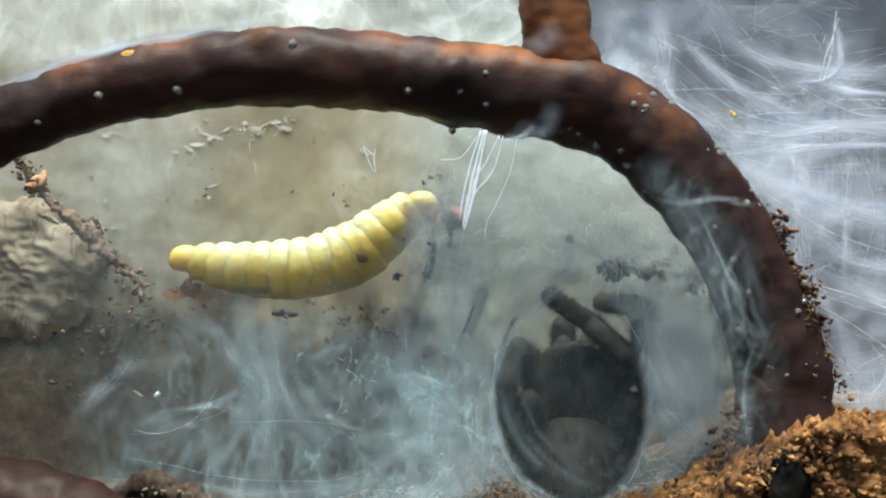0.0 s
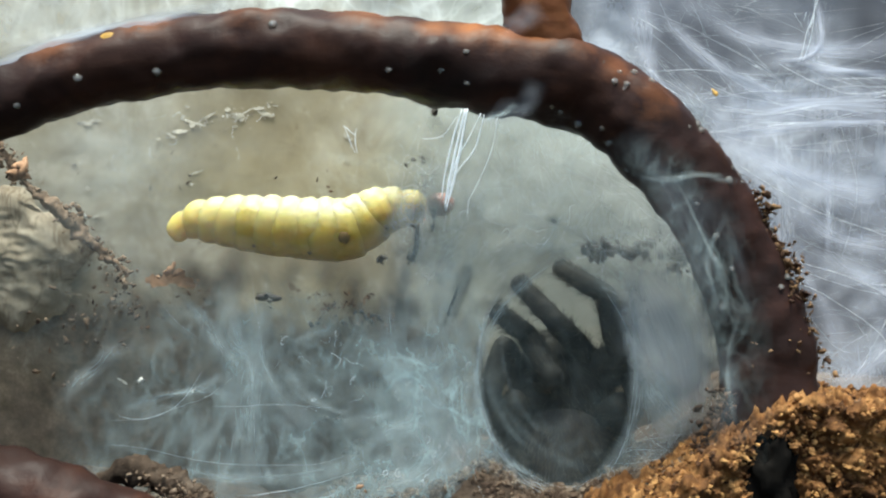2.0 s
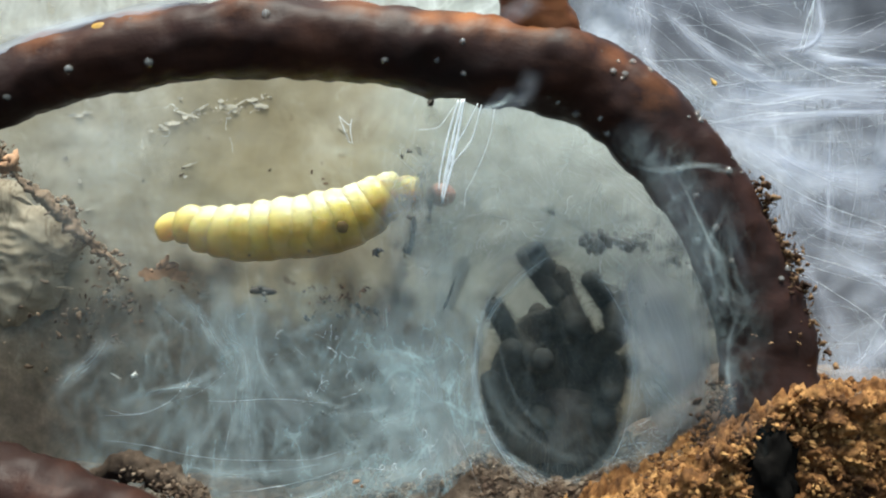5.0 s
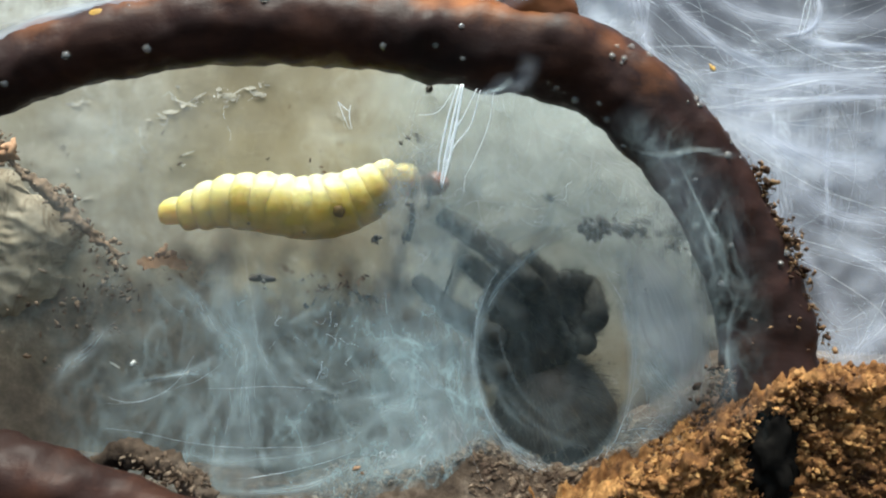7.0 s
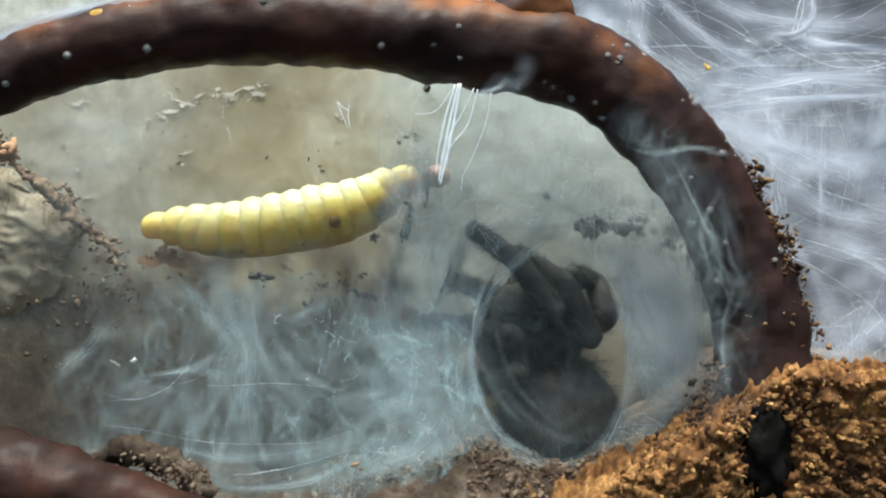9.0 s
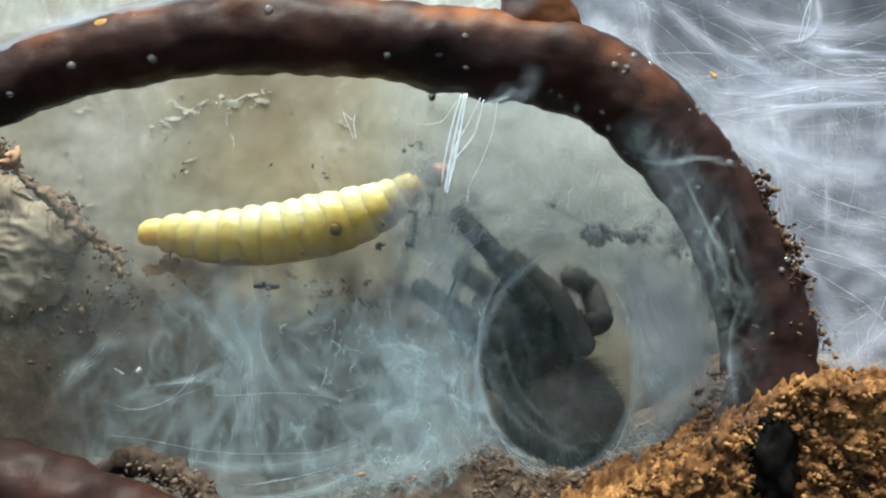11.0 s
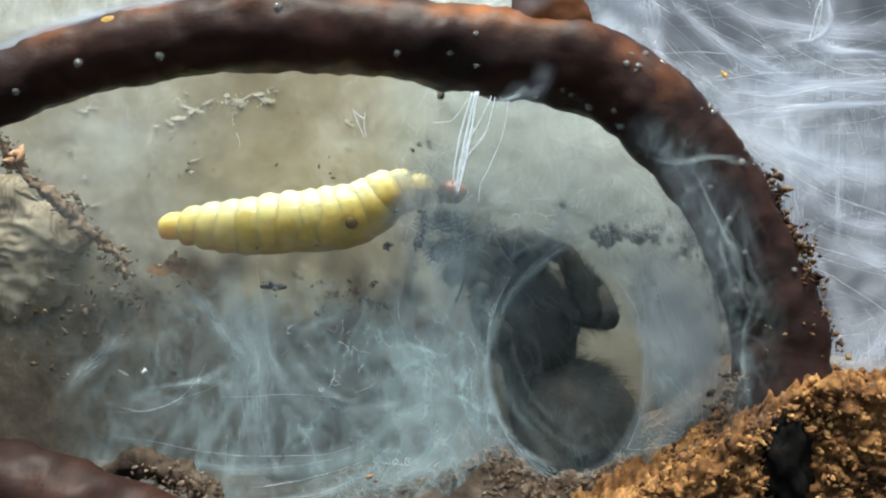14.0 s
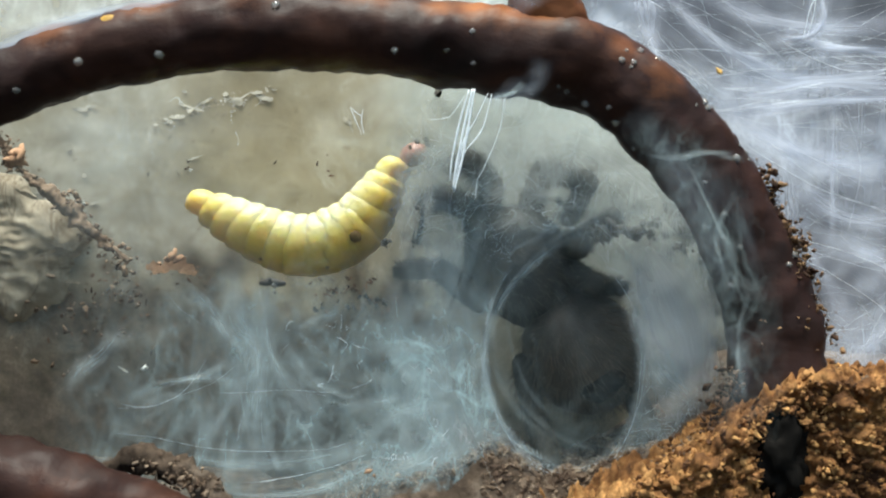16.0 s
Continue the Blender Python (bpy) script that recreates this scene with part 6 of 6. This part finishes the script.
for i, (p, s, n, sp) in enumerate((((-12.79, 5, -1.86), 0.3, 5, 0.6), ((-0.92, 4, 11.61), 0.45, 5, 0.3),
                                   ((-4.7, 6, 0.94), 0.35, 4, 0.3), ((-7.18, 8, -3.53), 0.22, 14, 1.3), ((-4.45, 8, -3.32), 0.22, 10, 0.8),
                                   ((-6.12, 8, -13.2), 0.5, 5, 0.5), ((-8.22, 8, -10.88), 0.25, 8, 0.6), ((-2.12, 5, 3.68), 0.2, 8, 0.5), ((-2.52, 5, 8.12), 0.2, 6, 0.4))):
    bit("frass", "dark dry frass pellet caught in the silk", (p[0], p[1] + 0.5, p[2]), s * 0.75, FRASS, 40 + i, n, sp)
v, f = tube(spline([(-13.88, 6, -1.93), (-12.94, 6, -1.89), (-11.97, 6, -1.97)], 12), [0.12, 0.2, 0.24, 0.26, 0.27, 0.26, 0.26, 0.27, 0.26, 0.24, 0.2, 0.1], 10, 0.2, 2.0, 4)
tagged(part("frass", from_np("frass", v, f, FRASS)), "dark rod of frass hanging in the silk", "debris")
for i, (p, s, n) in enumerate((((-20.81, 9, -0.18), 0.55, 8), ((-32.2, 8, 7.46), 0.8, 5), ((-5.42, 3, -15.08), 0.3, 3))):
    bit("soil_crumb", "small orange brown crumb of soil in the silk", p, s * 0.6, ORANGE, 60 + i, n, 0.4)
bit("amber_crumb", "small amber yellow crumb in the silk", (18.9, 3, 12.9), 0.5, WOUND, 66, 1, 0.05)
for i, p in enumerate(((-20.29, 13.5, 6.87), (-17.77, 4, -8.51), (-22, 5, -7.81), (-27.14, 9, 4.05))):
    bit("white_speck", "small white speck of husk", p, 0.17, WHITE, 70 + i, 2, 0.15)

crumbs("coir_crumbs", COIR, "coarse orange brown coir crumbs heaped at the branch foot", 6500, (6, 38), (-3.4, 4), (0.05, 0.22), 21, 0.65)
crumbs("soil_crumbs", SOIL, "small brown soil crumbs on the burrow floor", 3400, (-9, 15), (4.6, 13), (0.08, 0.3), 22)


crumbs("soil_crumbs", HUSK_DIRT, "brown soil crumbs on the front edge of the floor", 1300, (2, 11), (0.5, 7), (0.06, 0.24), 24)


def clinging_crumbs(name, runs, material, label, seed):
    rnd = random.Random(seed)
    out = []
    for a, b, n, sp in runs:
        for _ in range(n):
            k = rnd.random()
            p = [a[i] + (b[i] - a[i]) * k + rnd.gauss(0, sp) for i in range(3)]
            out.append(chunk(p, rnd.uniform(0.04, 0.17) * rnd.choice((0.6, 1, 1.5)), rnd, 1.7))
    v, f = join(out)
    tagged(part(name, from_np(name, v, f, material)), label, "soil crumbs", kind="stuff")


clinging_crumbs("husk_crumbs", (((-34.71, 10.5, 9.73), (-32.57, 10.5, 6.71), 90, 0.5), ((-32.85, 11.2, 6.77), (-29.38, 11.2, 3.95), 50, 0.3), ((-29.6, 11.2, 4.17), (-27.65, 11.2, 1.99), 70, 0.6), ((-27.65, 11.2, 1.99), (-24.61, 11.2, -0.4), 60, 0.45), ((-24.83, 11.2, -0.4), (-24.92, 11.5, -3.47), 40, 0.7), ((-26.93, 14.5, -2.69), (-32.79, 14.5, -3.6), 25, 1.2), ((-35.12, 14.7, -4.51), (-25.17, 14.7, -8.16), 50, 2.0), ((-21.31, 1.2, -13.7), (-15.99, 1.2, -15.62), 200, 0.5),), HUSK_DIRT, "brown soil crumbs stuck along the husk", 33)
clinging_crumbs("bark_crumbs", (((20.49, -0.2, 5.69), (22.76, -0.2, 0.8), 170, 0.4), ((22.54, -0.4, 1.55), (23.9, -0.4, -4.45), 420, 0.5), ((20.35, -2.6, -4.33), (24.08, -1.5, -4.4), 14, 0.7), ((24.85, 0, -4.5), (26, 0, -6.02), 20, 0.4),), BARK_DIRT, "brown coir crumbs stuck along the branch", 34)
clinging_crumbs("bark_crumbs", (((18.8, -0.5, -7.8), (16.8, -0.5, -11.8), 200, 0.5),), HUMUS, "dark brown soil crumbs at the branch foot", 35)


def flake(p, w, h, seed, material=None):
    """A thin curled shred, lifted off the wall at one side."""
    rnd = random.Random(seed)
    a = rnd.uniform(-0.6, 0.6)
    if p[1] > 13:
        p = (p[0], wall_y(p[0], p[2]) - 0.02, p[2])
    verts, faces, n, m = [], [], 12, 5
    for side in (0, 0.06):
        for j in range(m):
            for i in range(n):
                u, q = i / (n - 1) - 0.5, j / (m - 1) - 0.5
                e = (1 - 1.6 * abs(u) ** 1.5) * (1 + 0.5 * nz(u * 4, q * 3, seed))
                x, z = u * w, q * h * e + 0.25 * h * nz(u * 3, seed, 1, 2)
                verts.append((p[0] + x * math.cos(a) - z * math.sin(a), p[1] - 0.13 * (u + 0.5) ** 2 - 0.08 * nz(x * 2, z * 2, seed) - side * 0.6, p[2] + x * math.sin(a) + z * math.cos(a)))
    k = n * m
    for j in range(m - 1):
        for i in range(n - 1):
            q = j * n + i
            faces += [(q, q + 1, q + n + 1, q + n), (k + q, k + q + n, k + q + n + 1, k + q + 1)]
    tagged(part("flake", from_np("flake", np.array(verts), faces, material or PAPER)), "thin pale flake of dried husk on the wall", "debris", "flakes on the wall")


for i, (p, w, h) in enumerate((((-20.73, 15, 12.04), 3.6, 0.5), ((-17.31, 15, 12.64), 2.4, 1.2), ((-15.03, 15, 12.88), 1.6, 0.7), ((-22.55, 15, 10.79), 1.4, 0.5), ((-28.58, 14, 4.32), 1.5, 0.5), ((-30.1, 12, 0.91), 3.5, 0.7),
                               ((-31.84, 12, 0.03), 4.5, 0.8), ((-32.53, 11.5, 4.83), 3, 0.8), ((-29.57, 13, -1.97), 2.2, 0.5), ((-25.57, 13, -8.88), 1.5, 0.4), ((-21.19, 15, 13.32), 0.8, 0.6))):
    flake(p, w * 0.65, h * 0.4, 80 + i, PAPER if 5 <= i <= 8 else FLAKE)
for i, p in enumerate(((-23.54, 15, 10.64), (-22.49, 15, 10.97), (-21.81, 15, 11.29), (-20.8, 15, 11.85), (-19.98, 15, 12.31), (-19.43, 15, 12.59), (-17.92, 15, 13.14), (-17.01, 15, 12.5), (-16.32, 15, 13.06), (-17.33, 15, 11.77), (-15.4, 15, 13.29), (-14.72, 15, 12.83), (-14.03, 15, 13.53), (-28.65, 15, 12.1), (-29.56, 15, 11.86), (-30.46, 15, 8.42), (-32.73, 15, 5.21), (-32.05, 15, 4.52), (-29.32, 15, 6.59), (-8.06, 15, 11.01), (-20.43, 15, 7.99))):
    flake(p, 0.5 + 0.4 * (i % 3), 0.16 + 0.09 * (i % 4), 120 + i, FLAKE)
for i, p in enumerate(((-20.85, 10, -0.48), (-22.13, 10, -0.83), (-19.99, 10, -0.91))):
    flake(p, 1.8, 0.9, 95 + i, ORANGE)


def wall_flakes(runs, material, label, seed):
    rnd = random.Random(seed)
    out = []
    for a, b, n, sp in runs:
        for _ in range(n):
            k = rnd.random()
            p = [a[i] + (b[i] - a[i]) * k + rnd.gauss(0, sp * (0.15 if i == 1 else 1)) for i in range(3)]
            p[1] = wall_y(p[0], p[2]) - 0.012
            turn = Euler((rnd.uniform(-0.25, 0.25), rnd.uniform(0, 6), rnd.uniform(-0.25, 0.25))).to_matrix()
            out.append(ball(p, (rnd.uniform(0.06, 0.3), 0.025, rnd.uniform(0.03, 0.1)), 4, 7, 0.7, 2.0, rnd.uniform(0, 90), turn))
    v, f = join(out)
    tagged(part("wall_flakes", from_np("wall_flakes", v, f, material, False)), label, "debris", kind="stuff")


wall_flakes((((-23.69, 15, 10.33), (-17.54, 15, 12.87), 40, 0.22), ((-18.45, 15, 11.72), (-14.35, 15, 13.34), 34, 0.4), ((-31.18, 15, 8.71), (-23.92, 15, 9.65), 8, 0.9), ((-28.92, 15, 17.4), (-6.11, 15, 20.73), 40, 1.2)),
            SPECKS, "tiny pale flakes stuck to the burrow wall", 51)
wall_flakes((((-7.44, 14.6, -2.69), (-4.7, 14.6, -5.43), 60, 1.2), ((-24.24, 14.6, -5.42), (-19.72, 14.6, -2.69), 50, 1.6), ((-10.17, 14.6, -1.78), (-6.52, 14.6, -4.52), 40, 1.0), ((-32.82, 14.6, -5.42), (-25.6, 14.6, -1.78), 60, 1.5),
             ((-13.88, 15, 8.76), (-10.22, 15, 6.48), 6, 1.6), ((-25.28, 15, 11.01), (-20.73, 15, 6.45), 10, 1.5), ((-6.52, 14.6, -7.26), (-2.86, 14.6, -11.83), 50, 1.5)),
            HUMUS, "tiny dark brown specks of soil stuck to the burrow wall", 52)


# ---------- what moves ----------


def axes_pose(p, x, up):
    """The pose at p whose x axis points along x, z towards up."""
    x = Vector(x).normalized()
    y = Vector(up).cross(x).normalized()
    z = x.cross(y)
    m = Matrix((x, y, z)).transposed().to_4x4()
    m.translation = Vector(p) * MM
    return m


def leg_line(base, marks):
    """Where the three pieces of a leg start and end: each keeps its length and takes up in depth what its course across the burrow leaves over."""
    pts = [Vector(base)]
    first = Vector((marks[0][0], 0, marks[0][1])) - Vector((base[0], 0, base[2]))
    if first.length > LEN[0] * 0.97:
        back = first.normalized() * (first.length - LEN[0] * 0.97)
        pts[0] = pts[0] + back
    for k, (mark, el) in enumerate(zip(marks, LEN)):
        p = pts[-1]
        flat = Vector((mark[0] - p.x, 0, mark[1] - p.z))
        if flat.length > el * 0.99:
            flat = flat.normalized() * el * 0.99
        deep = math.sqrt(max(0.0, el * el - flat.length_squared))
        y = p.y - deep if k == 0 else p.y + deep * (1 if p.y < 9.5 else -1)
        y = min(LEG_Y[1], max(LEG_Y[0], y))
        step = flat + Vector((0, y - p.y, 0))
        pts.append(p + step.normalized() * el)
    return pts


def motions():
    rows = [[] for _ in range(SEGS + 1)]
    for t, pts in LARVA_KEYS:
        c = spline([(x, LARVA_Y, z) for x, z in pts], 200)
        tang = np.gradient(c, axis=0)
        for i in range(SEGS + 1):
            k = 198 if i == SEGS else int(round((0.05 + 0.9 * i / SEGS) * 199))
            w = tang[max(0, k - 5):k + 6].mean(0)
            rows[i].append((t, axes_pose(c[k], w, (0, 0, 1))))
    for ob, r in zip((*LARVA_SEGS, LARVA_HEAD), rows):
        walk(ob, r)
    moves, lifts = {}, {}
    for t, body, rear, legs in SPIDER_KEYS:
        b, a = Vector((body[0], 10.8, body[1])), Vector((rear[0], 11.0, rear[1]))
        head = (b - a).normalized()
        up = Vector((0, -1, 0))
        across = up.cross(head)
        root = axes_pose(b, head, up)
        inv = root.inverted()
        moves.setdefault(SPIDER_ROOT, []).append((t, root))
        moves.setdefault(SPIDER_BODY, []).append((t, inv @ axes_pose(b, head, up)))
        moves.setdefault(SPIDER_REAR, []).append((t, inv @ axes_pose(a, head, up)))
        for n, leg in enumerate(SPIDER_LEGS):
            s, k = (1 if n < 4 else -1), n % 4
            base = b + head * (2.4 - 1.5 * k) + across * s * 2.3
            way = (head * (1.1 - 0.75 * k) + across * s).normalized()
            if n in legs:
                pts = leg_line(base, legs[n])
            else:
                low = b - up * 1.9 + head * (1.5 - 1.3 * k) + across * s * 0.4
                fold = low + way * LEN[0] * 0.9 - across * s * 2.4
                pts = [low, low + (fold - low).normalized() * LEN[0]]
                pts.append(pts[1] + (low - head * 0.6 - pts[1] - up * 0.8).normalized() * LEN[1])
                pts.append(pts[2] + (pts[1] + head * 0.5 - up * 0.4 - pts[2]).normalized() * LEN[2])
            for j, ob in enumerate(leg):
                w = (pts[j + 1] - pts[j]).normalized()
                lift = lifts.get(ob, Vector((-w.z, -0.3, w.x)))
                lift = (lift - w * lift.dot(w)).normalized()
                lifts[ob] = lift
                moves.setdefault(ob, []).append((t, inv @ axes_pose(pts[j], w, lift)))
    for ob, r in moves.items():
        walk(ob, r)


motions()
